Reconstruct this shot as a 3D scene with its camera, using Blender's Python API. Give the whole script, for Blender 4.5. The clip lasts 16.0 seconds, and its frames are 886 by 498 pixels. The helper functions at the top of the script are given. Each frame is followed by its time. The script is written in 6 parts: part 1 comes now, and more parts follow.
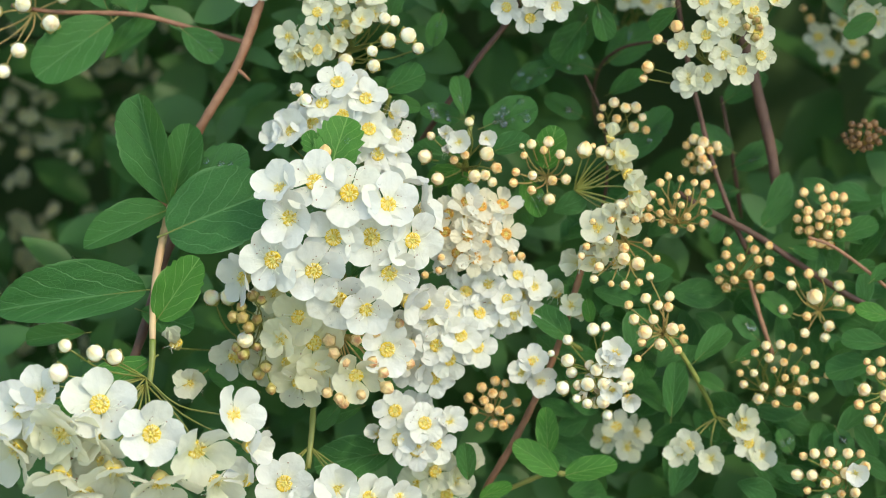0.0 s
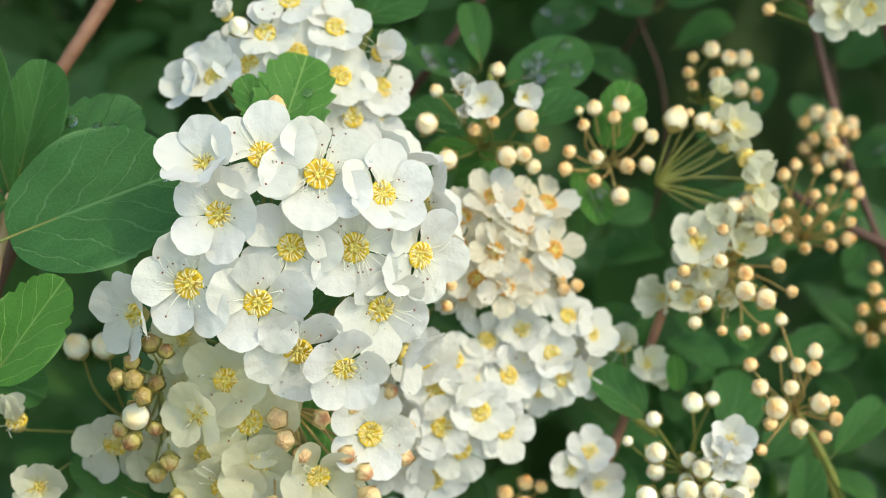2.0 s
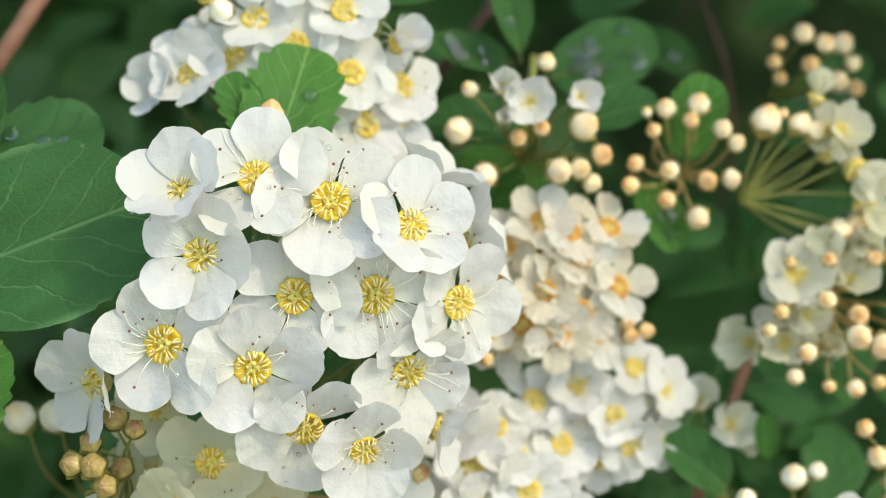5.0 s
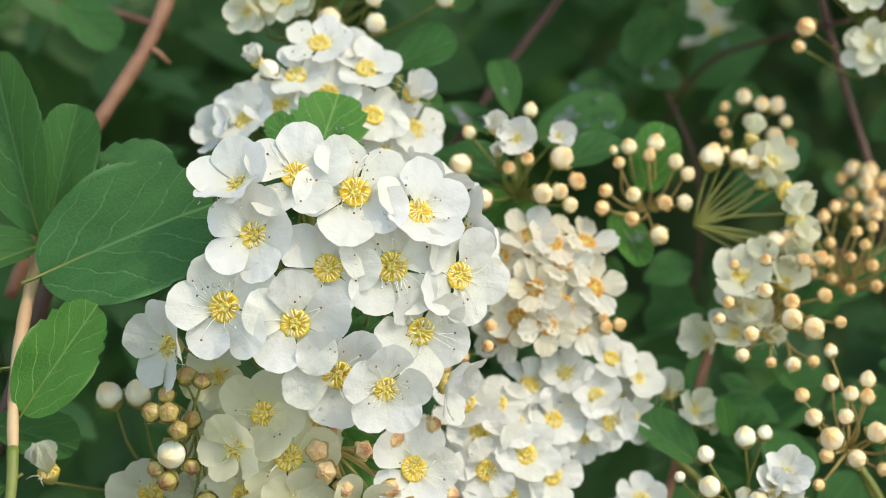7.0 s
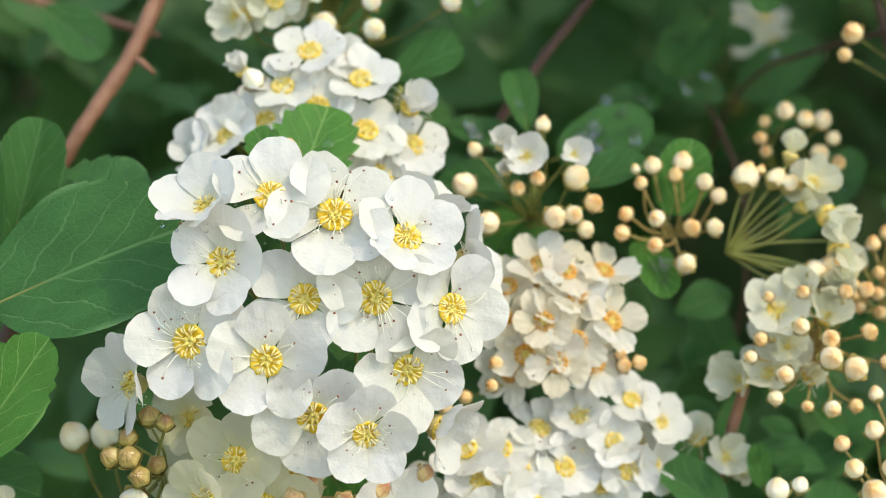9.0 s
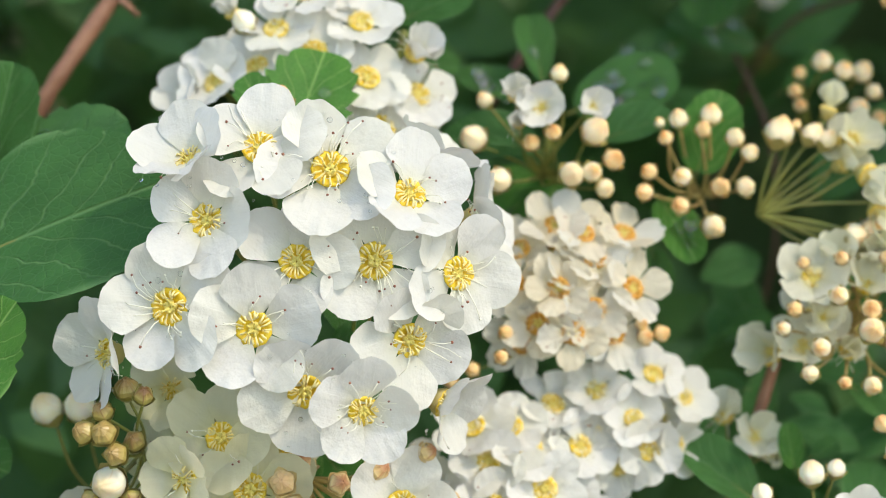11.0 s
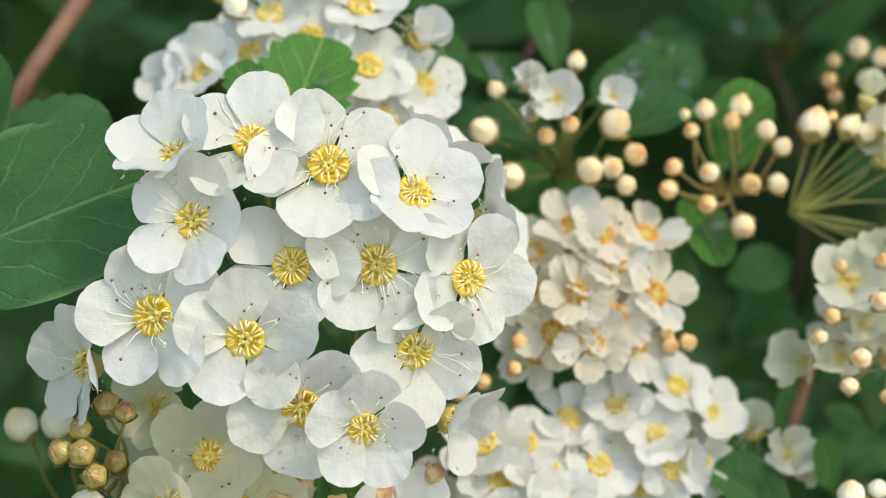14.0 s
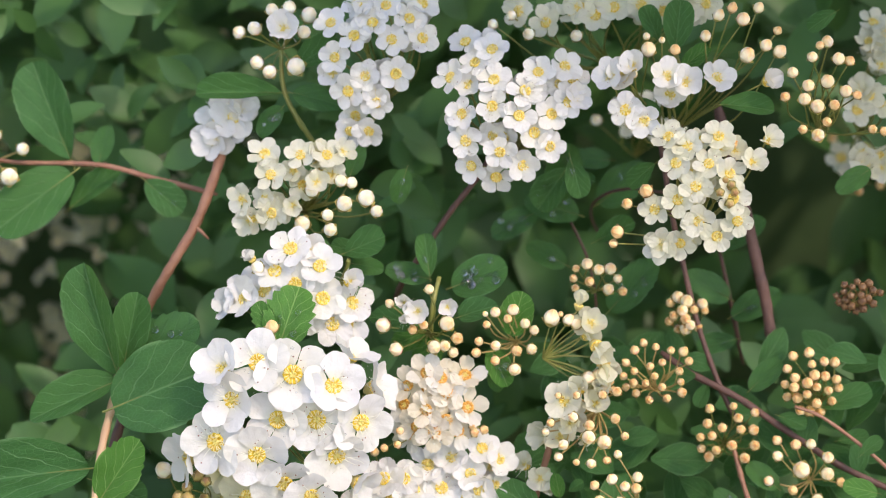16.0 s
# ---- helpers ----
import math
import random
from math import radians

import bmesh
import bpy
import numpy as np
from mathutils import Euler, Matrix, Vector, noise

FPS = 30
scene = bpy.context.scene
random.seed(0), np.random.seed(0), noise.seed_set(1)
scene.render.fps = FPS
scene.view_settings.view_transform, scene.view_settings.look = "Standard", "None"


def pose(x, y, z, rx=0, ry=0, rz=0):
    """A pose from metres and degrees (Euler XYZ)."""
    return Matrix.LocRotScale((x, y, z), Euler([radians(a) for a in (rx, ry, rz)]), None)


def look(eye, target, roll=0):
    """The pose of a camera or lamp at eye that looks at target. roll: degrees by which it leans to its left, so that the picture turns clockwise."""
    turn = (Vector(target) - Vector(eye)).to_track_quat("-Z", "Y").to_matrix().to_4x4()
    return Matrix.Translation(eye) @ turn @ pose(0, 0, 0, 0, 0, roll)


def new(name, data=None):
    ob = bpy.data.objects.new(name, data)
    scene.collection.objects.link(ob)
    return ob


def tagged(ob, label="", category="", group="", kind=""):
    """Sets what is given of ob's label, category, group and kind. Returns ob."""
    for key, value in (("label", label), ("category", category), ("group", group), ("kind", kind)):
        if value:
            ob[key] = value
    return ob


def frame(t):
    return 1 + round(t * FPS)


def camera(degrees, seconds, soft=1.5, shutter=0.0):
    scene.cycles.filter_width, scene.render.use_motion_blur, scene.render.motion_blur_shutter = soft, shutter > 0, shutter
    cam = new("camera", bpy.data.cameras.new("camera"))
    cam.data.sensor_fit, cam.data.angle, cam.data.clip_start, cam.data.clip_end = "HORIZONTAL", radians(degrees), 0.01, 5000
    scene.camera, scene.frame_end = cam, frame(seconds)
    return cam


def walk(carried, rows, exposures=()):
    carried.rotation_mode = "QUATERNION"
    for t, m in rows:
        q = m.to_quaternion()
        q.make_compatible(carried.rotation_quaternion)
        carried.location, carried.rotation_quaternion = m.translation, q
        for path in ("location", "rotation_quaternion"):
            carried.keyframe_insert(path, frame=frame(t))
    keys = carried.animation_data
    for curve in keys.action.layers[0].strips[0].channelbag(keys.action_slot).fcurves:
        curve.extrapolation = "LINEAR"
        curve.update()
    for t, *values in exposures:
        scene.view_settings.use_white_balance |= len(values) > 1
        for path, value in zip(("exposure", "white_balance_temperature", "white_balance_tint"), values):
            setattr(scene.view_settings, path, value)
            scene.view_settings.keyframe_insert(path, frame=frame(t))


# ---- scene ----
cam = camera(24.0, 16.0, soft=1.0)
# a phone lens close to small things: only the flower head in front is in focus
cam.data.dof.use_dof = True
cam.data.dof.aperture_fstop = 24.0
PATH = [
    (0, (0.01719, -0.30454, 1.17108), (0.01719, -0.02638, 1.05870), -0.00),
    (0.5, (0.02239, -0.29534, 1.17008), (0.01901, -0.01805, 1.05562), -0.61),
    (1, (0.01999, -0.30352, 1.17284), (0.01849, -0.02578, 1.05946), -0.22),
    (1.2, (0.00100, -0.27100, 1.14700), (0.01840, 0.01049, 1.04472), 2.10),
    (1.5, (0.00326, -0.22283, 1.13087), (0.02070, 0.05830, 1.02761), 1.77),
    (2, (-0.00676, -0.18518, 1.11857), (0.02523, 0.09459, 1.01512), 3.11),
    (2.5, (-0.00984, -0.15013, 1.10904), (0.03202, 0.12744, 1.00318), 3.67),
    (3, (-0.00755, -0.13817, 1.10828), (0.03321, 0.13857, 0.99986), 3.51),
    (3.5, (-0.00932, -0.13847, 1.10924), (0.03264, 0.13797, 1.00052), 3.79),
    (3.7, (-0.01053, -0.13907, 1.10858), (0.03229, 0.13757, 1.00073), 3.71),
    (5.8, (-0.00842, -0.14252, 1.10901), (0.02864, 0.13514, 1.00162), 2.76),
    (6, (-0.01069, -0.14419, 1.10813), (0.02839, 0.13387, 1.00252), 2.66),
    (6.5, (-0.01017, -0.17203, 1.10635), (0.02421, 0.11176, 1.01536), 1.83),
    (7, (-0.00789, -0.18934, 1.08968), (0.02085, 0.10349, 1.03114), 0.92),
    (7.5, (-0.00944, -0.18534, 1.06354), (0.02024, 0.11220, 1.03928), 1.86),
    (8, (-0.00696, -0.17440, 1.05829), (0.02029, 0.12398, 1.04331), 1.74),
    (8.5, (-0.00357, -0.16345, 1.06153), (0.02090, 0.13500, 1.04325), 1.53),
    (9, (0.00501, -0.17068, 1.08652), (0.01628, 0.12391, 1.03096), 0.54),
    (9.2, (0.00392, -0.17838, 1.09456), (0.01576, 0.11355, 1.02646), 0.59),
    (11.3, (0.00605, -0.14557, 1.08068), (0.01575, 0.14807, 1.01999), 0.97),
    (11.5, (0.00584, -0.14016, 1.07944), (0.01609, 0.15344, 1.01866), 0.99),
    (12, (0.00810, -0.13940, 1.08059), (0.01531, 0.15406, 1.01872), 0.80),
    (12.5, (0.01236, -0.13859, 1.08178), (0.01415, 0.15455, 1.01804), 0.57),
    (13, (0.00988, -0.13853, 1.08192), (0.01492, 0.15448, 1.01771), 0.65),
    (13.5, (0.00440, -0.13968, 1.07975), (0.01593, 0.15380, 1.01861), 1.04),
    (14, (0.00586, -0.14236, 1.08136), (0.01550, 0.15103, 1.01950), 0.91),
    (14.5, (0.00687, -0.15691, 1.09047), (0.01524, 0.13519, 1.02259), 0.67),
    (15, (0.00952, -0.19786, 1.10598), (0.01507, 0.09297, 1.03259), 0.62),
    (15.3, (0.01100, -0.21600, 1.12900), (0.01760, 0.07054, 1.04038), 0.70),
    (15.5, (0.01965, -0.22391, 1.15201), (0.01765, 0.05717, 1.04717), 0.29),
    (15.8, (0.03400, -0.25100, 1.19300), (0.02125, 0.02130, 1.06773), -1.10),
    (16, (0.05152, -0.27492, 1.19647), (0.02588, -0.00042, 1.07819), -1.99),
]
walk(cam, [(t, look(eye, target, roll)) for t, eye, target, roll in PATH],
     exposures=[(0.0, 1.53, 8250, -3), (3.0, 1.51, 8250, 2), (6.0, 1.48, 8150, 4), (8.5, 1.53, 8150, 5), (11.5, 1.47, 8050, 6), (13.5, 1.37, 8000, 5), (14.5, 1.45, 7950, 8), (16.0, 1.63, 7850, 20)])

# ---- light: high sun over the right shoulder, clear sky ----
SUN_TO = Vector((0.50, -0.42, 0.90)).normalized()
sun = new("sun", bpy.data.lights.new("sun", "SUN"))
sun.data.energy, sun.data.angle, sun.data.color = 0.56, radians(2.0), (1.0, 0.96, 0.90)
sun.matrix_world = look(SUN_TO * 3 + Vector((0, 0, 1.05)), (0, 0, 1.05))
world = bpy.data.worlds.new("sky")
scene.world = world
world.use_nodes = True
wn = world.node_tree
sky = wn.nodes.new("ShaderNodeTexSky")
sky.sky_type, sky.sun_disc = "NISHITA", False
sky.sun_elevation = math.asin(SUN_TO.z)
sky.sun_rotation = math.atan2(SUN_TO.x, SUN_TO.y)
wn.links.new(sky.outputs["Color"], wn.nodes["Background"].inputs["Color"])
wn.nodes["Background"].inputs["Strength"].default_value = 0.15

# ---- materials ----
def fresh(name):
    m = bpy.data.materials.new(name)
    m.use_nodes = True
    nt = m.node_tree
    return m, nt, nt.nodes["Principled BSDF"], nt.nodes["Material Output"]


def link(nt, a, b):
    nt.links.new(a, b)


def math_node(nt, op, a, b=None, c=None):
    n = nt.nodes.new("ShaderNodeMath")
    n.operation = op
    for i, v in enumerate((a, b, c)):
        if v is None:
            continue
        if isinstance(v, (int, float)):
            n.inputs[i].default_value = v
        else:
            link(nt, v, n.inputs[i])
    return n.outputs[0]


def noise_node(nt, scale, detail=3.0, vector=None):
    n = nt.nodes.new("ShaderNodeTexNoise")
    n.inputs["Scale"].default_value, n.inputs["Detail"].default_value = scale, detail
    if vector is not None:
        link(nt, vector, n.inputs["Vector"])
    return n.outputs["Fac"]


def mix_colour(nt, fac, a, b, blend="MIX"):
    n = nt.nodes.new("ShaderNodeMix")
    n.data_type, n.blend_type = "RGBA", blend
    for i, v in ((0, fac), (6, a), (7, b)):
        if isinstance(v, (int, float)):
            n.inputs[i].default_value = v
        elif isinstance(v, tuple):
            n.inputs[i].default_value = (*v, 1.0)
        else:
            link(nt, v, n.inputs[i])
    return n.outputs[2]


def remap(nt, v, a, b, c=0.0, d=1.0):
    n = nt.nodes.new("ShaderNodeMapRange")
    link(nt, v, n.inputs[0])
    for i, x in enumerate((a, b, c, d)):
        n.inputs[i + 1].default_value = x
    return n.outputs[0]


def bump(nt, bsdf, height, strength=0.3, distance=0.0002):
    n = nt.nodes.new("ShaderNodeBump")
    n.inputs["Strength"].default_value, n.inputs["Distance"].default_value = strength, distance
    link(nt, height, n.inputs["Height"])
    link(nt, n.outputs[0], bsdf.inputs["Normal"])


def uv_of(nt):
    n = nt.nodes.new("ShaderNodeUVMap")
    n.uv_map = "uv"
    s = nt.nodes.new("ShaderNodeSeparateXYZ")
    link(nt, n.outputs[0], s.inputs[0])
    return s.outputs[0], s.outputs[1], n.outputs[0]


def object_random(nt):
    return nt.nodes.new("ShaderNodeObjectInfo").outputs["Random"]


def thin(nt, bsdf, out, colour, share):
    """Lets part of the light through a thin sheet."""
    tr = nt.nodes.new("ShaderNodeBsdfTranslucent")
    if isinstance(colour, tuple):
        tr.inputs[0].default_value = (*colour, 1)
    else:
        link(nt, colour, tr.inputs[0])
    mx = nt.nodes.new("ShaderNodeMixShader")
    mx.inputs[0].default_value = share
    link(nt, bsdf.outputs[0], mx.inputs[1])
    link(nt, tr.outputs[0], mx.inputs[2])
    link(nt, mx.outputs[0], out.inputs["Surface"])


def petal_material(name, body, base, share=0.3, spots=0.0, reach=0.5, aged=0.35):
    m, nt, b, out = fresh(name)
    u, v, uv = uv_of(nt)
    stretch = nt.nodes.new("ShaderNodeMapping")
    stretch.inputs["Scale"].default_value = (9, 0.8, 1)
    link(nt, uv, stretch.inputs[0])
    veins = noise_node(nt, 3.0, 4.0, stretch.outputs[0])
    blotch = noise_node(nt, 2.2, 2.0, uv)
    col = mix_colour(nt, remap(nt, v, 0.05, reach), base, body)
    col = mix_colour(nt, remap(nt, veins, 0.45, 0.72, 0.0, 0.10), col, tuple(c * 0.84 for c in base))
    col = mix_colour(nt, remap(nt, object_random(nt), 0.2, 1.0, 0.0, aged), col, base)
    if spots:
        speck = noise_node(nt, 9.0, 1.0, uv)
        col = mix_colour(nt, remap(nt, speck, 0.74, 0.80, 0.0, spots), col, (0.45, 0.26, 0.10))
    link(nt, col, b.inputs["Base Color"])
    b.inputs["Roughness"].default_value = 0.48
    b.inputs["Specular IOR Level"].default_value = 0.35
    crinkle = noise_node(nt, 13.0, 4.0, uv)
    h = math_node(nt, "ADD", math_node(nt, "ADD", math_node(nt, "MULTIPLY", veins, 0.45), crinkle), math_node(nt, "MULTIPLY", blotch, 1.5))
    bump(nt, b, h, 0.50, 0.00016)
    thin(nt, b, out, col, share)
    return m


def leaf_material(name, dark, light, vein, gloss=0.38, veined=0.58, sheen=0.22):
    m, nt, b, out = fresh(name)
    u, v, uv = uv_of(nt)
    au = math_node(nt, "ABSOLUTE", u)
    wob = math_node(nt, "MULTIPLY", noise_node(nt, 2.6, 3.0, uv), 0.26)
    # a few side veins leave the midrib low down and run up along the blade
    s = math_node(nt, "SUBTRACT", math_node(nt, "ADD", v, wob), math_node(nt, "MULTIPLY", math_node(nt, "POWER", au, 0.9), 0.62))
    tri = math_node(nt, "PINGPONG", math_node(nt, "MULTIPLY", s, 4.4), 0.5)
    side = math_node(nt, "MULTIPLY", remap(nt, tri, 0.050, 0.014, 0.0, 1.0), remap(nt, au, 1.0, 0.5, 0.45, 1.0))
    mid = remap(nt, au, 0.036, 0.010)
    net = nt.nodes.new("ShaderNodeTexVoronoi")
    net.voronoi_dimensions = "2D"
    net.feature = "DISTANCE_TO_EDGE"
    net.inputs["Scale"].default_value = 26.0
    square = nt.nodes.new("ShaderNodeMapping")
    square.inputs["Scale"].default_value = (0.40, 0.8, 1)
    link(nt, uv, square.inputs[0])
    link(nt, square.outputs[0], net.inputs["Vector"])
    fine = remap(nt, net.outputs["Distance"], 0.08, 0.01, 0.0, 0.24)
    ribs = math_node(nt, "MAXIMUM", math_node(nt, "MAXIMUM", side, mid), fine)
    tone = noise_node(nt, 3.5, 4.0, uv)
    col = mix_colour(nt, remap(nt, tone, 0.32, 0.66), dark, light)
    col = mix_colour(nt, remap(nt, object_random(nt), 0, 1, 0.0, 0.4), col, tuple(c * f for c, f in zip(light, (1.25, 1.1, 0.75))))
    col = mix_colour(nt, math_node(nt, "MULTIPLY", ribs, veined), col, vein)
    rim = remap(nt, au, 0.90, 0.99, 0.0, 0.65)
    col = mix_colour(nt, rim, col, vein)
    link(nt, col, b.inputs["Base Color"])
    b.inputs["Roughness"].default_value = gloss
    b.inputs["Specular IOR Level"].default_value = sheen
    rough = remap(nt, tone, 0.3, 0.7, gloss - 0.06, gloss + 0.12)
    link(nt, rough, b.inputs["Roughness"])
    grain = noise_node(nt, 38.0, 2.0, uv)
    h = math_node(nt, "SUBTRACT", math_node(nt, "ADD", math_node(nt, "MULTIPLY", tone, 0.8), math_node(nt, "MULTIPLY", grain, 0.5)), ribs)
    bump(nt, b, h, 0.7, 0.00026)
    thin(nt, b, out, mix_colour(nt, 0.5, col, (0.20, 0.42, 0.05)), 0.28)
    return m


def plain_material(name, a, c, scale, rough=0.5, relief=0.3, distance=0.0001, share=0.0):
    m, nt, b, out = fresh(name)
    tc = nt.nodes.new("ShaderNodeTexCoord").outputs["Object"]
    n1 = noise_node(nt, scale, 4.0, tc)
    col = mix_colour(nt, remap(nt, n1, 0.32, 0.68), a, c)
    col = mix_colour(nt, remap(nt, object_random(nt), 0, 1, 0.0, 0.55), col, c)
    link(nt, col, b.inputs["Base Color"])
    b.inputs["Roughness"].default_value = rough
    bump(nt, b, noise_node(nt, scale * 3, 3.0, tc), relief, distance)
    if share:
        thin(nt, b, out, col, share)
    return m


def bud_material(name, low, high, tip, soft=0.5, twist=0.24, seams=0.6):
    """Pale below, deeper colour to the pointed tip, along the bud's own axis."""
    m, nt, b, out = fresh(name)
    u, v, uv = uv_of(nt)
    tone = noise_node(nt, 4.0, 3.0, uv)
    col = mix_colour(nt, remap(nt, math_node(nt, "ADD", v, math_node(nt, "MULTIPLY", tone, 0.3)), 0.35, 1.05), low, high)
    seam = math_node(nt, "ABSOLUTE", math_node(nt, "SINE", math_node(nt, "MULTIPLY", math_node(nt, "ADD", u, math_node(nt, "MULTIPLY", v, twist)), 15.708)))
    seam = math_node(nt, "MULTIPLY", remap(nt, seam, 0.30 if soft == 0 else 0.22, 0.02, 0.0, seams), remap(nt, v, 0.35, 0.7))
    col = mix_colour(nt, seam, col, tip)
    col = mix_colour(nt, remap(nt, v, 0.66, 0.95), col, tip)
    col = mix_colour(nt, remap(nt, object_random(nt), 0, 1, 0.0, 0.7), col, high)
    link(nt, col, b.inputs["Base Color"])
    b.inputs["Roughness"].default_value = 0.32
    b.inputs["Subsurface Weight"].default_value = soft
    b.inputs["Subsurface Radius"].default_value = (1.0, 0.75, 0.45)
    b.inputs["Subsurface Scale"].default_value = 0.0009
    bump(nt, b, tone, 0.4, 0.0002)
    return m


PETAL = petal_material("petal_white", (0.75, 0.745, 0.72), (0.76, 0.74, 0.58), 0.34)
PETAL_SPENT = petal_material("petal_cream", (0.80, 0.79, 0.73), (0.84, 0.70, 0.41), 0.46, 0.4, 0.46, 0.50)
PETAL_AGED = petal_material("petal_aged", (0.80, 0.79, 0.64), (0.80, 0.76, 0.42), 0.58, 0.8)
# pale petals; on some white flowers this tint stands in for shade
PETAL_PALE_SHADED = petal_material("petal_pale_shaded", (0.76, 0.755, 0.64), (0.76, 0.74, 0.46), 0.46, 0.2)
LEAF = leaf_material("leaf_green", (0.031, 0.114, 0.031), (0.046, 0.160, 0.045), (0.17, 0.34, 0.14), 0.42, 0.58, 0.22)
LEAF_YOUNG = leaf_material("leaf_young", (0.037, 0.156, 0.024), (0.060, 0.216, 0.035), (0.27, 0.46, 0.14), 0.38, 0.80, 0.32)
LEAF_DARK = leaf_material("leaf_blue_green", (0.025, 0.108, 0.025), (0.040, 0.156, 0.033), (0.10, 0.24, 0.09), 0.42, 0.3, 0.45)
LEAF_FAR = plain_material("leaf_far", (0.041, 0.120, 0.029), (0.074, 0.190, 0.050), 60.0, 0.46, 0.2, 0.0002, 0.3)
# dull colour without sheen, standing in for shade deep in the shrub
SHADE_FILL = plain_material("shade_fill", (0.046, 0.086, 0.040), (0.087, 0.141, 0.061), 45.0, 0.9, 0.3, 0.002)
PISTIL = plain_material("pistil_green_yellow", (0.80, 0.72, 0.26), (0.76, 0.62, 0.16), 4.0, 0.45)
for m_, shine_ in ((LEAF_FAR, 0.42), (SHADE_FILL, 0.0)):
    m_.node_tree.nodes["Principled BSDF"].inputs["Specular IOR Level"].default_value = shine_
DISC = plain_material("flower_disc_yellow", (0.84, 0.52, 0.02), (0.72, 0.52, 0.04), 4.0, 0.5, 0.5, 0.0002)
DISC_SPENT = plain_material("flower_disc_orange", (0.74, 0.36, 0.03), (0.62, 0.30, 0.05), 4.0, 0.5, 0.5, 0.0002)
STAMEN_SPENT = plain_material("stamen_orange", (0.84, 0.50, 0.10), (0.78, 0.42, 0.10), 3.0, 0.5)
STAMEN = plain_material("stamen_yellow", (0.86, 0.68, 0.22), (0.86, 0.76, 0.40), 3.0, 0.5)
STAMEN_TIP = plain_material("stamen_tip_pale", (0.86, 0.76, 0.34), (0.80, 0.60, 0.20), 3.0, 0.5)
FILAMENT = plain_material("filament_white", (0.82, 0.81, 0.72), (0.78, 0.77, 0.64), 3.0, 0.5)
ANTHER = plain_material("anther_tan", (0.36, 0.15, 0.08), (0.20, 0.06, 0.04), 3.0, 0.6)
BUD = bud_material("bud_cream", (0.86, 0.78, 0.59), (0.86, 0.71, 0.47), (0.80, 0.46, 0.18))
BUD_WHITE = bud_material("bud_white", (0.82, 0.79, 0.64), (0.85, 0.81, 0.67), (0.74, 0.58, 0.32))
BUD_TAN = bud_material("bud_tan", (0.86, 0.70, 0.44), (0.84, 0.56, 0.27), (0.64, 0.31, 0.11))
CAPSULE = bud_material("capsule_brown", (0.36, 0.34, 0.09), (0.44, 0.33, 0.11), (0.24, 0.10, 0.04), 0.0, 0.0, 0.9)
WITHERED = bud_material("withered_brown", (0.17, 0.10, 0.045), (0.24, 0.13, 0.06), (0.09, 0.045, 0.025), 0.0)
CAPSULE_TAN = bud_material("capsule_pinkish_tan", (0.68, 0.55, 0.27), (0.66, 0.46, 0.22), (0.42, 0.17, 0.08), 0.0, 0.0, 0.9)
STALK = plain_material("stalk_green", (0.13, 0.18, 0.035), (0.24, 0.23, 0.06), 300.0, 0.45)
SEPAL = plain_material("sepal_ochre_green", (0.34, 0.36, 0.10), (0.46, 0.34, 0.13), 4.0, 0.5)
STALK_RED = plain_material("stalk_reddish", (0.40, 0.22, 0.09), (0.42, 0.34, 0.12), 300.0, 0.5)
BARK = plain_material("bark_red_brown", (0.20, 0.085, 0.050), (0.30, 0.145, 0.085), 350.0, 0.6, 0.8, 0.0003)
BARK_DARK = plain_material("bark_dark", (0.062, 0.030, 0.023), (0.115, 0.054, 0.038), 300.0, 0.65, 0.8, 0.0003)
BARK_PALE = plain_material("bark_peach", (0.46, 0.27, 0.15), (0.52, 0.36, 0.20), 260.0, 0.5, 0.6, 0.0002)
SOIL = plain_material("soil", (0.07, 0.05, 0.035), (0.12, 0.09, 0.06), 20.0, 0.9, 0.8, 0.01)
water, nt, b, out = fresh("water")
clear = nt.nodes.new("ShaderNodeBsdfTransparent")
shine = nt.nodes.new("ShaderNodeBsdfGlossy")
lens_ = nt.nodes.new("ShaderNodeBsdfRefraction")
lens_.inputs["IOR"].default_value = 1.33
lens_.inputs["Roughness"].default_value = 0.02
body = nt.nodes.new("ShaderNodeMixShader")
body.inputs[0].default_value = 0.38
link(nt, clear.outputs[0], body.inputs[1])
link(nt, lens_.outputs[0], body.inputs[2])
clear.inputs[0].default_value = (0.97, 0.985, 0.98, 1)
shine.inputs["Roughness"].default_value = 0.08
both = nt.nodes.new("ShaderNodeMixShader")
fres = nt.nodes.new("ShaderNodeFresnel")
fres.inputs["IOR"].default_value = 1.33
link(nt, math_node(nt, "MULTIPLY", fres.outputs[0], 1.8), both.inputs[0])
link(nt, body.outputs[0], both.inputs[1])
link(nt, shine.outputs[0], both.inputs[2])
link(nt, both.outputs[0], out.inputs["Surface"])

# ---- building blocks ----
# The shrub is laid out in centimetres in a frame leaning back with the face of the shrub: x along it, y into it, z up it.
BASE = pose(0, 0, 1.05, -22, 0, 0)
CM = 0.01
rng = random.Random(7)


def thing(name, at, label, category, group=""):
    e = new(name)
    e.empty_display_size = 0.01
    e.matrix_basis = BASE @ Matrix.Translation(Vector(at) * CM)
    return tagged(e, label, category, group)


def put(name, mesh, parent, m, label=""):
    ob = new(name, mesh)
    ob.parent = parent
    ob.matrix_basis = m
    return tagged(ob, label)


def mesh_of(name, bm, *materials, smooth=True):
    me = bpy.data.meshes.new(name)
    for f in bm.faces:
        f.smooth = smooth
    bm.to_mesh(me)
    bm.free()
    for m in materials:
        me.materials.append(m)
    return me


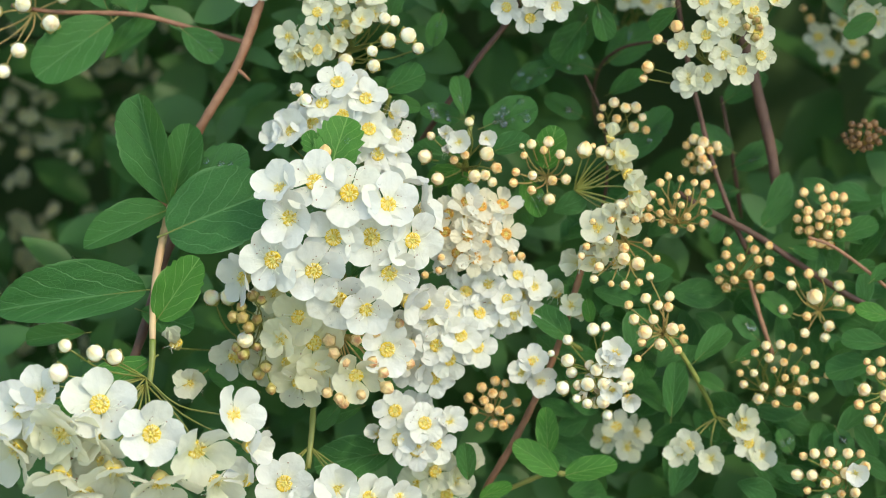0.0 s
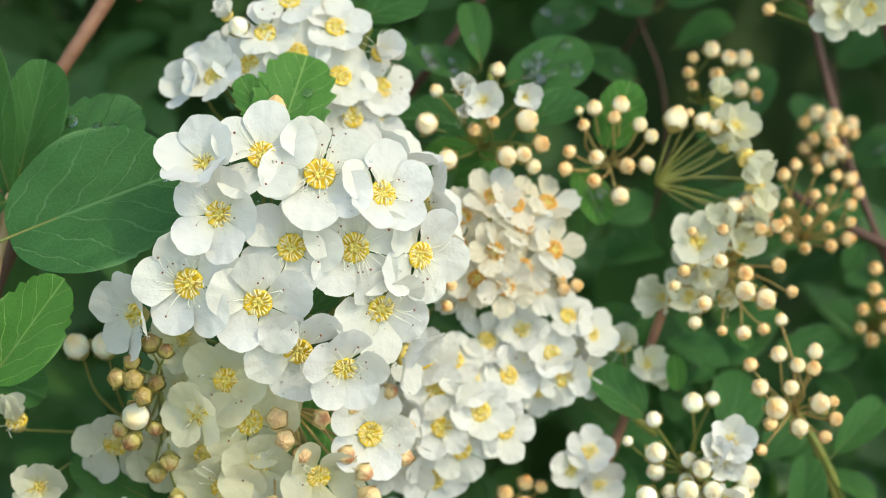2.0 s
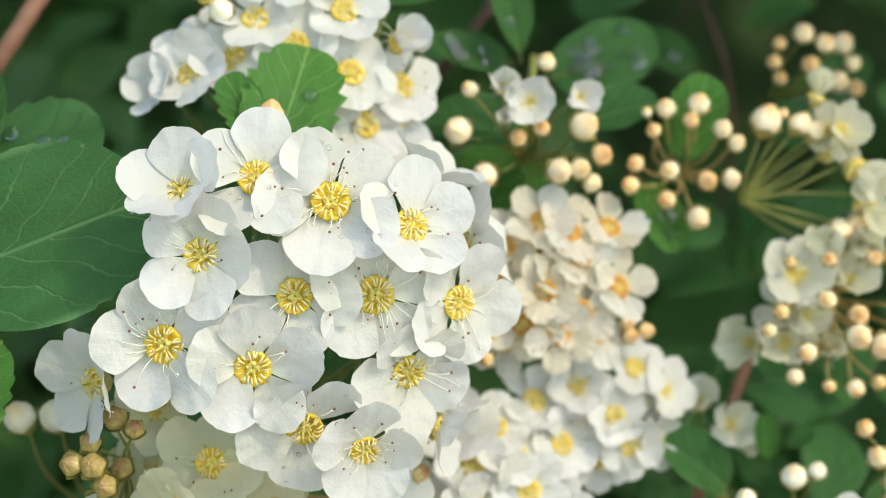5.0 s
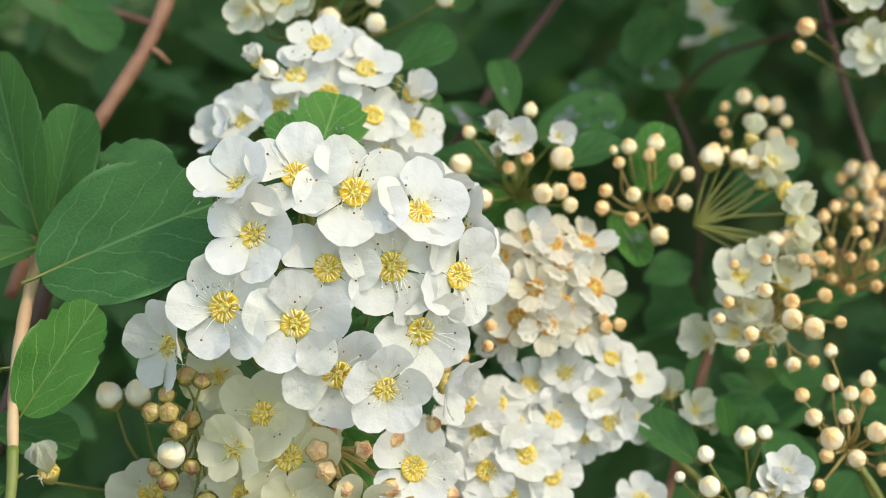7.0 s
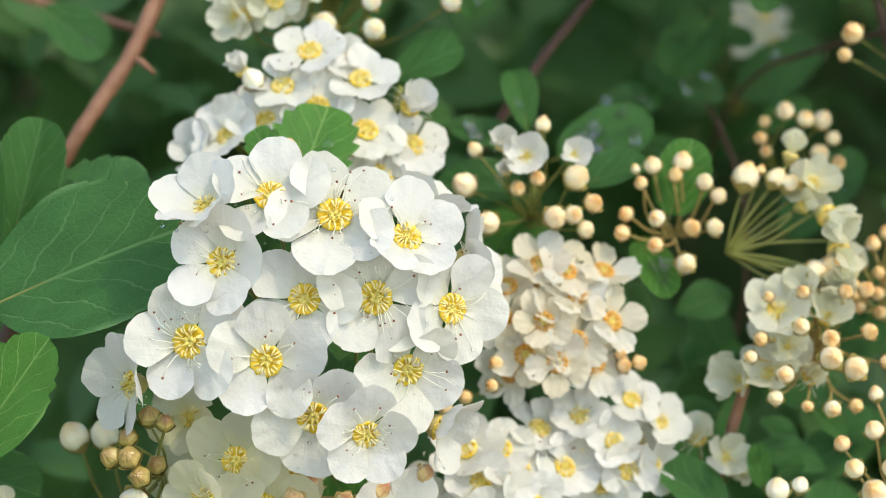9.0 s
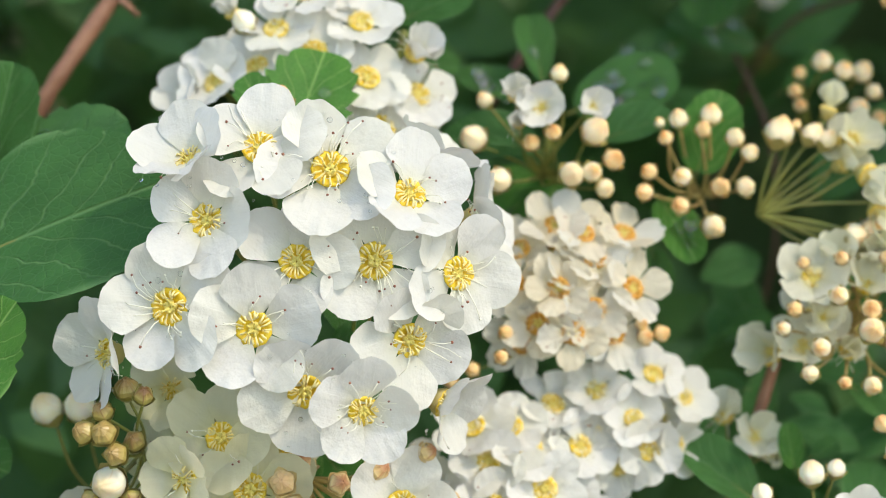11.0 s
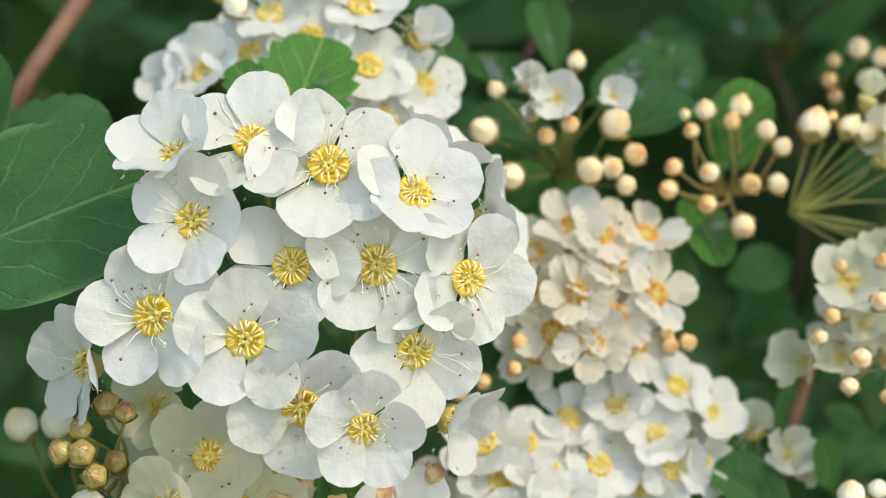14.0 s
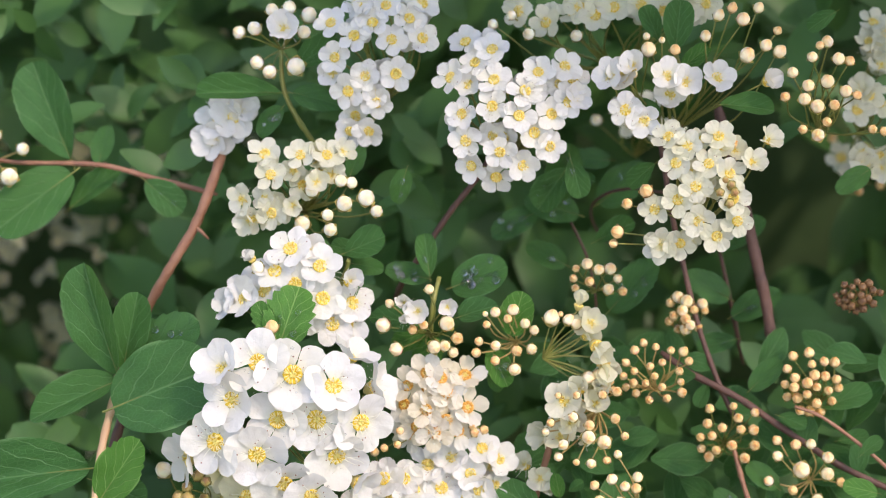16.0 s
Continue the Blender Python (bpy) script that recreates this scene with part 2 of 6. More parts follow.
def part(name, bm, material, parent, label=""):
    return put(name, mesh_of(name, bm, material), parent, Matrix.Identity(4), label)


def frame_to(z_axis, spin=0.0):
    """A turn that brings +z to the given way."""
    return Vector(z_axis).to_track_quat("Z", "Y").to_matrix().to_4x4() @ Matrix.Rotation(spin, 4, "Z")


def add_tube(bm, pts, radii, sides=6, slot=0):
    pts = [Vector(p) for p in pts]
    rings, side = [], None
    for i, p in enumerate(pts):
        d = (pts[min(i + 1, len(pts) - 1)] - pts[max(i - 1, 0)]).normalized()
        if side is None:
            side = d.orthogonal().normalized()
        side = (side - d * side.dot(d)).normalized()
        up = d.cross(side)
        r = radii[i] if isinstance(radii, (list, tuple)) else radii
        rings.append([bm.verts.new(p + r * (math.cos(a) * side + math.sin(a) * up)) for a in [math.tau * k / sides for k in range(sides)]])
    for a, c in zip(rings, rings[1:]):
        for k in range(sides):
            bm.faces.new((a[k], a[(k + 1) % sides], c[(k + 1) % sides], c[k])).material_index = slot
    for ring in (rings[0][::-1], rings[-1]):
        bm.faces.new(ring).material_index = slot
    return bm


def add_ball(bm, at, r, seg=8, rings=5, slot=0):
    made = bmesh.ops.create_uvsphere(bm, u_segments=seg, v_segments=rings, radius=r, matrix=Matrix.Translation(at))
    for f in {f for v in made["verts"] for f in v.link_faces}:
        f.material_index = slot


def smooth_path(pts, steps=6):
    """A rounded line through the given points."""
    pts = [Vector(p) for p in pts]
    ends = [pts[0] * 2 - pts[1], *pts, pts[-1] * 2 - pts[-2]]
    out = []
    for a, b_, c, d in zip(ends, ends[1:], ends[2:], ends[3:]):
        for k in range(steps):
            t = k / steps
            out.append(0.5 * (2 * b_ + (c - a) * t + (2 * a - 5 * b_ + 4 * c - d) * t * t + (3 * b_ - a - 3 * c + d) * t ** 3))
    return out + [pts[-1]]


def petal_mesh(seed, material, cup=0.26, wide=0.49, ragged=0.0):
    """A broad rounded petal on a narrow claw, from the origin along +y: crenate rim, a shallow notch, soft puckers along its veins."""
    r = random.Random(seed)
    ph = [r.uniform(0, 6.28) for _ in range(9)]
    notch, slip, skew = r.uniform(0.01, 0.075), r.uniform(-0.35, 0.35), r.uniform(-0.06, 0.06)
    curl, fold = r.uniform(0.05, 0.32), r.uniform(-0.05, 0.07)
    rings, seg = 8, 52
    bm = bmesh.new()
    uv = bm.loops.layers.uv.new("uv")

    def place(rho, th):
        top = max(0.0, math.sin(th))
        edge = 1 + 0.018 * math.sin(2 * th + ph[0]) + 0.016 * math.sin(5 * th + ph[1]) + top * (0.012 * math.sin(13 * th + ph[3]) + 0.007 * math.sin(23 * th + ph[6]))
        edge -= notch * math.exp(-((th - math.pi / 2 - slip) / 0.15) ** 2) + ragged * top * abs(math.sin(4.5 * th + ph[7])) ** 2
        x, y = wide * rho * edge * math.cos(th), 0.565 + 0.445 * rho * edge * math.sin(th)
        x *= min(1.0, 0.40 + 1.30 * max(0.0, y - 0.14)) if y < 0.61 else 1.0
        x += skew * y * y
        z = cup * (y - 0.15) ** 2 + 0.26 * x * x + fold * x
        z += 0.030 * rho * rho * math.sin(3 * th + ph[2]) + 0.012 * rho ** 3 * math.sin(8 * th + ph[1]) + 0.040 * math.sin(5 * x + ph[3]) * math.sin(4 * y + ph[4])
        z += (0.006 + 0.05 * ragged) * math.sin(26 * x + ph[5]) * max(0.0, y - 0.2)
        z -= curl * max(0.0, y - 0.70) ** 1.6
        return Vector((x, y, z))

    centre = bm.verts.new(place(0, 0))
    circles = [[bm.verts.new(place((k + 1) / rings, math.tau * j / seg)) for j in range(seg)] for k in range(rings)]
    for j in range(seg):
        bm.faces.new((centre, circles[0][j], circles[0][(j + 1) % seg]))
    for a, c in zip(circles, circles[1:]):
        for j in range(seg):
            bm.faces.new((a[j], c[j], c[(j + 1) % seg], a[(j + 1) % seg]))
    for f in bm.faces:
        for lo in f.loops:
            lo[uv].uv = (lo.vert.co.x, lo.vert.co.y)
    return mesh_of("petal", bm, material)


def disc_mesh(material):
    bm = bmesh.new()
    rings = [(0.0, -0.04), (0.10, -0.02), (0.17, 0.03), (0.23, 0.055), (0.262, 0.03), (0.24, -0.06), (0.16, -0.20), (0.05, -0.30)]
    seg, last = 20, None
    for k, (r, z) in enumerate(rings):
        if k == 0:
            ring = [bm.verts.new((0, 0, z))]
        else:
            ring = [bm.verts.new((r * (1 + 0.06 * (j % 2) * (2 < k < 5)) * math.cos(math.tau * j / seg), r * (1 + 0.06 * (j % 2) * (2 < k < 5)) * math.sin(math.tau * j / seg), z + 0.03 * (j % 2) * (2 < k < 5))) for j in range(seg)]
        if last:
            for j in range(seg):
                n = (j + 1) % seg
                bm.faces.new((last[0], ring[j], ring[n]) if len(last) == 1 else (last[j], ring[j], ring[n], last[n])).material_index = int(k > 4)
        last = ring
    bm.faces.new(last[::-1])
    return mesh_of("flower_disc", bm, material, SEPAL)


def pistil_mesh():
    """Five pale carpels, each with a short style and a knob."""
    bm = bmesh.new()
    for j in range(5):
        a = math.tau * j / 5
        c, s = math.cos(a), math.sin(a)
        add_ball(bm, (0.058 * c, 0.058 * s, 0.015), 0.050, 7, 5)
        add_tube(bm, [(0.058 * c, 0.058 * s, 0.05), (0.075 * c, 0.075 * s, 0.11), (0.09 * c, 0.09 * s, 0.15)], [0.018, 0.014, 0.012], 5)
        add_ball(bm, (0.092 * c, 0.092 * s, 0.155), 0.020, 6, 4)
    return mesh_of("pistil", bm, PISTIL)


def stamens_mesh(seed, material):
    """Short yellow stamens that curl in over the disc."""
    r = random.Random(seed)
    bm = bmesh.new()
    for j in range(20):
        a = math.tau * (j + r.uniform(-0.35, 0.35)) / 20
        out_r, top = r.uniform(0.22, 0.27), r.uniform(0.05, 0.12)
        prof = [(0.235, 0.03), (out_r, top * 0.75), (out_r - 0.05, top + 0.03), (r.uniform(0.10, 0.16), top - r.uniform(-0.02, 0.03))]
        tw = r.uniform(-0.22, 0.22)
        add_tube(bm, [(q * math.cos(a + tw * i / 3), q * math.sin(a + tw * i / 3), z) for i, (q, z) in enumerate(prof)], [0.012, 0.016, 0.017, 0.012], 5)
        if r.random() < 0.45:
            add_ball(bm, (prof[3][0] * math.cos(a + tw), prof[3][0] * math.sin(a + tw), prof[3][1]), 0.021, 5, 4, 1)
    return mesh_of("stamen_tuft", bm, material, STAMEN_TIP)


def filaments_mesh(seed, count):
    """Long white stamens lying out over the petals, with small tan anthers."""
    r = random.Random(seed)
    bm = bmesh.new()
    for j in range(count):
        a = r.uniform(0, math.tau)
        far, top, bend = r.choice((r.uniform(0.34, 0.52), r.uniform(0.5, 0.82))), r.uniform(0.10, 0.24), r.uniform(-0.35, 0.35)
        prof = [(0.23, 0.04, 0.0), (0.30, top * 0.6, 0.1), (far * 0.75, top, 0.5), (far, top + r.uniform(-0.06, 0.05), 1.0)]
        pts = [(q * math.cos(a + bend * w), q * math.sin(a + bend * w), z) for q, z, w in prof]
        add_tube(bm, pts, [0.010, 0.009, 0.007, 0.006], 4)
        add_ball(bm, pts[-1], r.uniform(0.013, 0.026), 6, 4, 1 if r.random() < 0.6 else 0)
    return mesh_of("stamen_fringe", bm, FILAMENT, ANTHER)


def bud_mesh(name, material, lobes, pointed):
    """A round bud of five overlapping petals, drawn to a tip."""
    bm = bmesh.new()
    uv = bm.loops.layers.uv.new("uv")
    seg, rings = 30, 12
    rows = []
    for k in range(rings + 1):
        t = math.pi * k / rings
        z, r0 = -math.cos(t), math.sin(t)
        row = []
        for j in range(seg):
            a = math.tau * j / seg
            up = max(0.0, z)
            r = r0 * (1 - lobes * (0.25 + 1.1 * up) * (1 - abs(math.sin(2.5 * (a + 0.7 * z)))) ** 1.5)
            row.append(bm.verts.new((r * math.cos(a), r * math.sin(a), z + pointed * up ** 8)))
        rows.append(row)
    for a, c in zip(rows, rows[1:]):
        for j in range(seg):
            bm.faces.new((a[j], a[(j + 1) % seg], c[(j + 1) % seg], c[j]))
    bmesh.ops.remove_doubles(bm, verts=bm.verts, dist=1e-4)
    for f in bm.faces:
        for lo in f.loops:
            lo[uv].uv = (math.atan2(lo.vert.co.y, lo.vert.co.x) / 6.283, (lo.vert.co.z + 1) / (2 + pointed))
    return mesh_of(name, bm, material)


def capsule_mesh(material):
    """A dry capsule of five flat valves with raised edges, drawn together at the top."""
    bm = bmesh.new()
    uv = bm.loops.layers.uv.new("uv")
    profile = [(0.30, -1.0), (0.78, -0.70), (1.0, -0.15), (0.96, 0.25), (0.62, 0.72), (0.16, 0.98)]
    rows = []
    for k, (r, z) in enumerate(profile):
        rows.append([bm.verts.new((q * math.cos(a), q * math.sin(a), z)) for a, q in ((math.tau * j / 20, r * (1.04, 0.97, 0.90 - 0.10 * (k > 3), 0.97)[j % 4]) for j in range(20))])
    for a, c in zip(rows, rows[1:]):
        for j in range(20):
            bm.faces.new((a[j], a[(j + 1) % 20], c[(j + 1) % 20], c[j]))
    bm.faces.new(rows[0][::-1])
    tip = bm.verts.new((0, 0, 0.90))
    for j in range(20):
        bm.faces.new((rows[-1][j], rows[-1][(j + 1) % 20], tip))
    for f in bm.faces:
        for lo in f.loops:
            j = math.atan2(lo.vert.co.y, lo.vert.co.x) / math.tau
            lo[uv].uv = (j, (lo.vert.co.z + 1) / 2)
    return mesh_of("seed_capsule", bm, material, smooth=False)


def calyx_mesh(material):
    """A small cup with five pointed sepals below a bud."""
    bm = bmesh.new()
    seg = 20
    rows = [[(0.16, -1.35), (0.45, -1.12), (0.80, -0.75), (1.00, -0.25)][k] for k in range(4)]
    made = []
    for k, (r, z) in enumerate(rows):
        tips = [abs((j % 4) - 2) / 2 if k == 3 else 0.0 for j in range(seg)]
        made.append([bm.verts.new((r * (1 + 0.30 * s) * math.cos(math.tau * j / seg), r * (1 + 0.30 * s) * math.sin(math.tau * j / seg), z + 0.42 * (s - 0.5) * (k == 3))) for j, s in enumerate(tips)])
    for a, c in zip(made, made[1:]):
        for j in range(seg):
            bm.faces.new((a[j], a[(j + 1) % seg], c[(j + 1) % seg], c[j]))
    bm.faces.new(made[0][::-1])
    return mesh_of("calyx", bm, material)


def leaf_mesh(seed, material, low=0.85, high=0.42, teeth=7, fold=0.22, droop=0.18, depth=0.13, bare=0.5):
    """A blade from the origin along +y, one unit long and wide, face up; low and high shape its foot and tip; toothed above its bare lower part."""
    r = random.Random(seed)
    bm = bmesh.new()
    uv = bm.loops.layers.uv.new("uv")
    along, half = 64, 5
    ph = r.uniform(0, 6)
    peak = low / (low + high)
    most = peak ** low * (1 - peak) ** high
    rows = []
    for i in range(along + 1):
        t = i / along
        full = t ** low * (1 - t) ** high / most
        w = 0.5 * full
        bite = 0.0
        if teeth and t > bare:
            bite = depth * (1 - (t - bare) / (1 - bare) * teeth % 1.0) * min(1.0, (1 - t) * 7, (t - bare) * 9)
        row = []
        for k in range(-half, half + 1):
            s = k / half
            x = w * s * (1 - (bite if abs(k) == half else 0.0))
            y = t - 0.05 * abs(s) * (1 - t) * full
            z = fold * abs(x) - droop * (t - 0.1) ** 2 + 0.016 * math.sin(7 * t + ph) * s + 0.012 * abs(s) * math.sin(15 * t + ph)
            row.append((bm.verts.new((x, y, z)), s * full, t))
        rows.append(row)
    for a, c in zip(rows, rows[1:]):
        for k in range(2 * half):
            quad = (a[k], a[k + 1], c[k + 1], c[k])
            f = bm.faces.new([q[0] for q in quad])
            for lo, q in zip(f.loops, quad):
                lo[uv].uv = (q[1], q[2])
    add_tube(bm, [(0, -0.11, 0.02), (0, -0.04, 0.0), (0, 0.25, -0.004), (0, 0.9, -0.64 * droop - 0.006)], [0.016, 0.013, 0.006, 0.002], 5, 1)
    bmesh.ops.remove_doubles(bm, verts=bm.verts, dist=1e-5)
    return mesh_of("leaf", bm, material, STALK)


def drop_mesh():
    bm = bmesh.new()
    bmesh.ops.create_uvsphere(bm, u_segments=12, v_segments=8, radius=1.0)
    for v in bm.verts:
        v.co.z *= 0.45
    return mesh_of("water_drop", bm, water)


PETALS = {"fresh": [petal_mesh(k, PETAL, 0.14 + 0.06 * (k % 4), 0.428 + 0.016 * (k % 4)) for k in range(14)],
          "full": [petal_mesh(80 + k, PETAL, 0.26 + 0.06 * (k % 3), 0.450 + 0.014 * (k % 3)) for k in range(8)],
          "spent": [petal_mesh(20 + k, PETAL_SPENT, 0.16 + 0.14 * (k % 3), 0.40, 0.10) for k in range(10)],
          "aged": [petal_mesh(40 + k, PETAL_AGED, 0.20 + 0.08 * (k % 3), 0.45, 0.04) for k in range(8)],
          "pale": [petal_mesh(40 + k, PETAL_PALE_SHADED, 0.22 + 0.08 * (k % 3), 0.43, 0.05) for k in range(10)]}
DISCS = {"fresh": disc_mesh(DISC), "full": disc_mesh(DISC), "pale": disc_mesh(DISC), "aged": disc_mesh(DISC), "spent": disc_mesh(DISC_SPENT)}
STAMENS = {"fresh": [stamens_mesh(60 + k, STAMEN) for k in range(5)], "spent": [stamens_mesh(65 + k, STAMEN_SPENT) for k in range(3)]}
STAMENS["aged"] = STAMENS["pale"] = STAMENS["full"] = STAMENS["fresh"]
LONG = [filaments_mesh(70 + k, (6, 8, 9, 11, 16)[k]) for k in range(5)]
PISTIL_MESH = pistil_mesh()
BUDS = {"cream": bud_mesh("bud", BUD, 0.22, 0.26), "white": bud_mesh("bud", BUD_WHITE, 0.17, 0.16), "tan": bud_mesh("bud", BUD_TAN, 0.24, 0.32), "capsule": capsule_mesh(CAPSULE), "withered_capsule": capsule_mesh(WITHERED), "tan_capsule": capsule_mesh(CAPSULE_TAN)}
CALYX = {"cream": calyx_mesh(SEPAL), "white": calyx_mesh(SEPAL), "tan": calyx_mesh(STALK_RED), "capsule": calyx_mesh(CAPSULE), "withered_capsule": calyx_mesh(WITHERED), "tan_capsule": calyx_mesh(CAPSULE_TAN)}
LEAVES = {"green": [leaf_mesh(k, LEAF, 0.80, 0.40, 5 + k % 3, 0.34 + 0.08 * (k % 3), 0.08 + 0.08 * (k % 4), 0.055) for k in range(6)],
          "broad": [leaf_mesh(30 + k, LEAF, 0.56, 0.42, 4 + k, 0.24, 0.12 + 0.06 * k, 0.055, 0.58) for k in range(3)],
          "oval": [leaf_mesh(40 + k, LEAF, 0.62, 0.62, 6 + k, 0.52, 0.10 + 0.06 * k, 0.05) for k in range(3)],
          "heart": [leaf_mesh(14, LEAF_YOUNG, 0.56, 0.46, 4, 0.20, 0.06, 0.17, 0.60)],
          "young": [leaf_mesh(10 + k, LEAF_YOUNG, 0.55, 0.44, 4 + k % 3, 0.18 + 0.06 * (k % 3), 0.10 + 0.06 * (k % 3), 0.08) for k in range(4)],
          "toothed": [leaf_mesh(50 + k, LEAF_YOUNG, 0.60, 0.44, 4, 0.22, 0.04 + 0.06 * k, 0.22, 0.35) for k in range(2)],
          "dark": [leaf_mesh(20 + k, LEAF_DARK, 0.55, 0.48, 4 * (k % 2), 0.12 + 0.06 * (k % 3), 0.08 + 0.08 * (k % 3)) for k in range(5)]}
DROP = drop_mesh()


def flower(parent, at, way, size, kind="fresh", openness=1.0, long=True, wet=0, spin=None):
    """One five-petalled flower. at: cm from the thing's foot; way: where it faces; openness: 1 flat, 0 shut."""
    spin = rng.uniform(0, math.tau) if spin is None else radians(spin - 90)
    small = 0.86 if size < 0.40 else 1.0
    m = Matrix.Translation(Vector(at) * CM) @ frame_to(way, spin) @ Matrix.Scale(size * CM / (0.1 + 0.9 * small), 4)
    f = put("flower", DISCS[kind], parent, m)
    for k in range(5):
        turn = Matrix.Rotation(math.tau * k / 5 + rng.uniform(-0.07, 0.07), 4, "Z")
        lift = Matrix.Rotation(radians((1 - openness) * 75 + rng.uniform(-6, 7)), 4, "X")
        lean = Matrix.Rotation(radians(9 + rng.uniform(-5, 4)), 4, "Y")
        grow = Matrix.Diagonal((small * rng.uniform(0.94, 1.08), small * rng.uniform(0.94, 1.06), 1, 1))
        put("petal", rng.choice(PETALS[kind]), f, turn @ lift @ lean @ grow)
    put("stamen_tuft", rng.choice(STAMENS[kind]), f, Matrix.Identity(4))
    put("pistil", PISTIL_MESH, f, Matrix.Identity(4), "pale yellow pistil")
    if long and (size > 0.44 or rng.random() < 0.3):
        put("stamen_fringe", rng.choice(LONG), f, Matrix.Rotation(rng.uniform(0, 6), 4, "Z"))
    for _ in range(wet):
        a, d, r = rng.uniform(0, 6.28), rng.uniform(0.38, 0.9), rng.uniform(0.018, 0.045)
        put("water_drop", DROP, f, Matrix.Translation((d * math.cos(a), d * math.sin(a), 0.22 * (d - 0.15) ** 2 + 0.05)) @ Matrix.Scale(r, 4))
    return f


def stalk(parent, a, c, r0=0.017, r1=0.014, material=None, sag=0.12):
    """A thin flower stalk in the thing's own frame, from a to c, slightly bowed."""
    a, c = Vector(a) * CM, Vector(c) * CM
    mid = (a + c) / 2 + Vector((rng.uniform(-1, 1), rng.uniform(-0.3, 1), rng.uniform(-1, 0.4))) * sag * (c - a).length
    pts = smooth_path([a, mid, c], 4)
    n = len(pts) - 1
    part("stalk", add_tube(bmesh.new(), pts, [(r0 + (r1 - r0) * i / n) * CM for i in range(n + 1)], 6), material or STALK, parent)


def bud(parent, at, way, size, kind="cream"):
    m = Matrix.Translation(Vector(at) * CM) @ frame_to(way, rng.uniform(0, 6)) @ Matrix.Diagonal((size * CM, size * CM, size * CM * rng.uniform(0.95, 1.15), 1))
    ob = put("seed_capsule" if "capsule" in kind else "bud", BUDS[kind], parent, m)
    put("calyx", CALYX[kind], ob, Matrix.Identity(4))


def cluster(label, foot, heart, flowers=(), buds=(), size=0.48, kind="fresh", bud_kind="cream", bud_size=0.17, group="", long=True, open_mean=1.0, red=False, up=0.15, wet=0, fill=0):
    """A domed flower head: stalks fan out from its foot; each flower faces away from the heart. fill: more flowers tucked between and behind."""
    foot, heart = Vector(foot), Vector(heart)
    what = "flower" if flowers else "seed" if "capsule" in bud_kind else "bud"
    th = thing(what + "_cluster", foot, label, what + " cluster", group or what + " clusters of the shrub")
    mat = STALK_RED if red else STALK
    tucked = []
    for _ in range(fill):
        a, c = (Vector(f[:3]) for f in rng.sample(list(flowers), 2))
        p = a.lerp(c, rng.uniform(0.25, 0.75)) if (a - c).length < 1.6 else a.lerp(c, rng.uniform(-0.1, 0.25))
        p += Vector((rng.uniform(-0.12, 0.12), rng.uniform(0.02, 0.32), rng.uniform(-0.12, 0.12)))
        tucked.append((p.x, p.y, p.z, rng.uniform(0.82, 1.0), rng.uniform(0.55, 0.95)))
    for x, y, z, *more in [*flowers, *tucked]:
        p = Vector((x, y, z))
        way = ((p - heart).normalized() + Vector((rng.uniform(-0.18, 0.18), -0.25, up + rng.uniform(-0.15, 0.15)))).normalized()
        s, o, spin, *turned = more + [1.0, open_mean, None][len(more):]
        way = Vector(turned).normalized() if turned else way
        sz = size * s * rng.uniform(0.95, 1.05)
        flower(th, p - foot, way, sz, kind, min(1.0, o + rng.uniform(-0.10, 0.06)), long, wet, spin)
        stalk(th, (0, 0, 0), p - foot - way * 0.28 * sz, material=mat)
    for x, y, z, *more in buds:
        p = Vector((x, y, z))
        sz = 0.76 * bud_size * (more[0] if more else 1.0) * rng.uniform(0.84, 1.14)
        way = ((p - foot).normalized() + Vector((rng.uniform(-0.2, 0.2), -0.2, 0.2))).normalized()
        small = bud_kind == "cream" and rng.random() < 0.5
        bud(th, p - foot, way, sz * (0.80 if small else 1.0), "tan" if small else bud_kind)
        stalk(th, (0, 0, 0), p - foot - way * 1.2 * sz, 0.016, 0.012, mat)
    return th


def leaf(parent, foot, base, tip, wide=0.5, kind="green", face=(0.0, -1.0, 0.45), drops=0, variant=None):
    """A leaf on a thing whose foot is given; wide: its width over its length."""
    base, tip = Vector(base), Vector(tip)
    along = tip - base
    length = along.length
    y = along.normalized()
    z = Vector(face)
    z = (z - y * z.dot(y)).normalized()
    x = y.cross(z)
    turn = Matrix((x, y, z)).transposed().to_4x4()
    m = Matrix.Translation((base - Vector(foot)) * CM) @ turn @ Matrix.Diagonal((wide * length * CM, length * CM, length * CM * 0.7, 1))
    pool = LEAVES[kind]
    ob = put("leaf", pool[(variant if variant is not None else rng.randrange(99)) % len(pool)], parent, m)
    for _ in range(drops):
        r = rng.uniform(0.020, 0.070) / length
        u, t = rng.uniform(-0.28, 0.28), rng.uniform(0.25, 0.8)
        fl = Matrix.Translation((u, t, 0.2 * abs(u) - 0.14 * (t - 0.1) ** 2 + r * 0.5)) @ Matrix.Diagonal((r / wide, r, r / 0.7, 1))
        put("water_drop", DROP, ob, fl, "clear round water drop")
    return ob


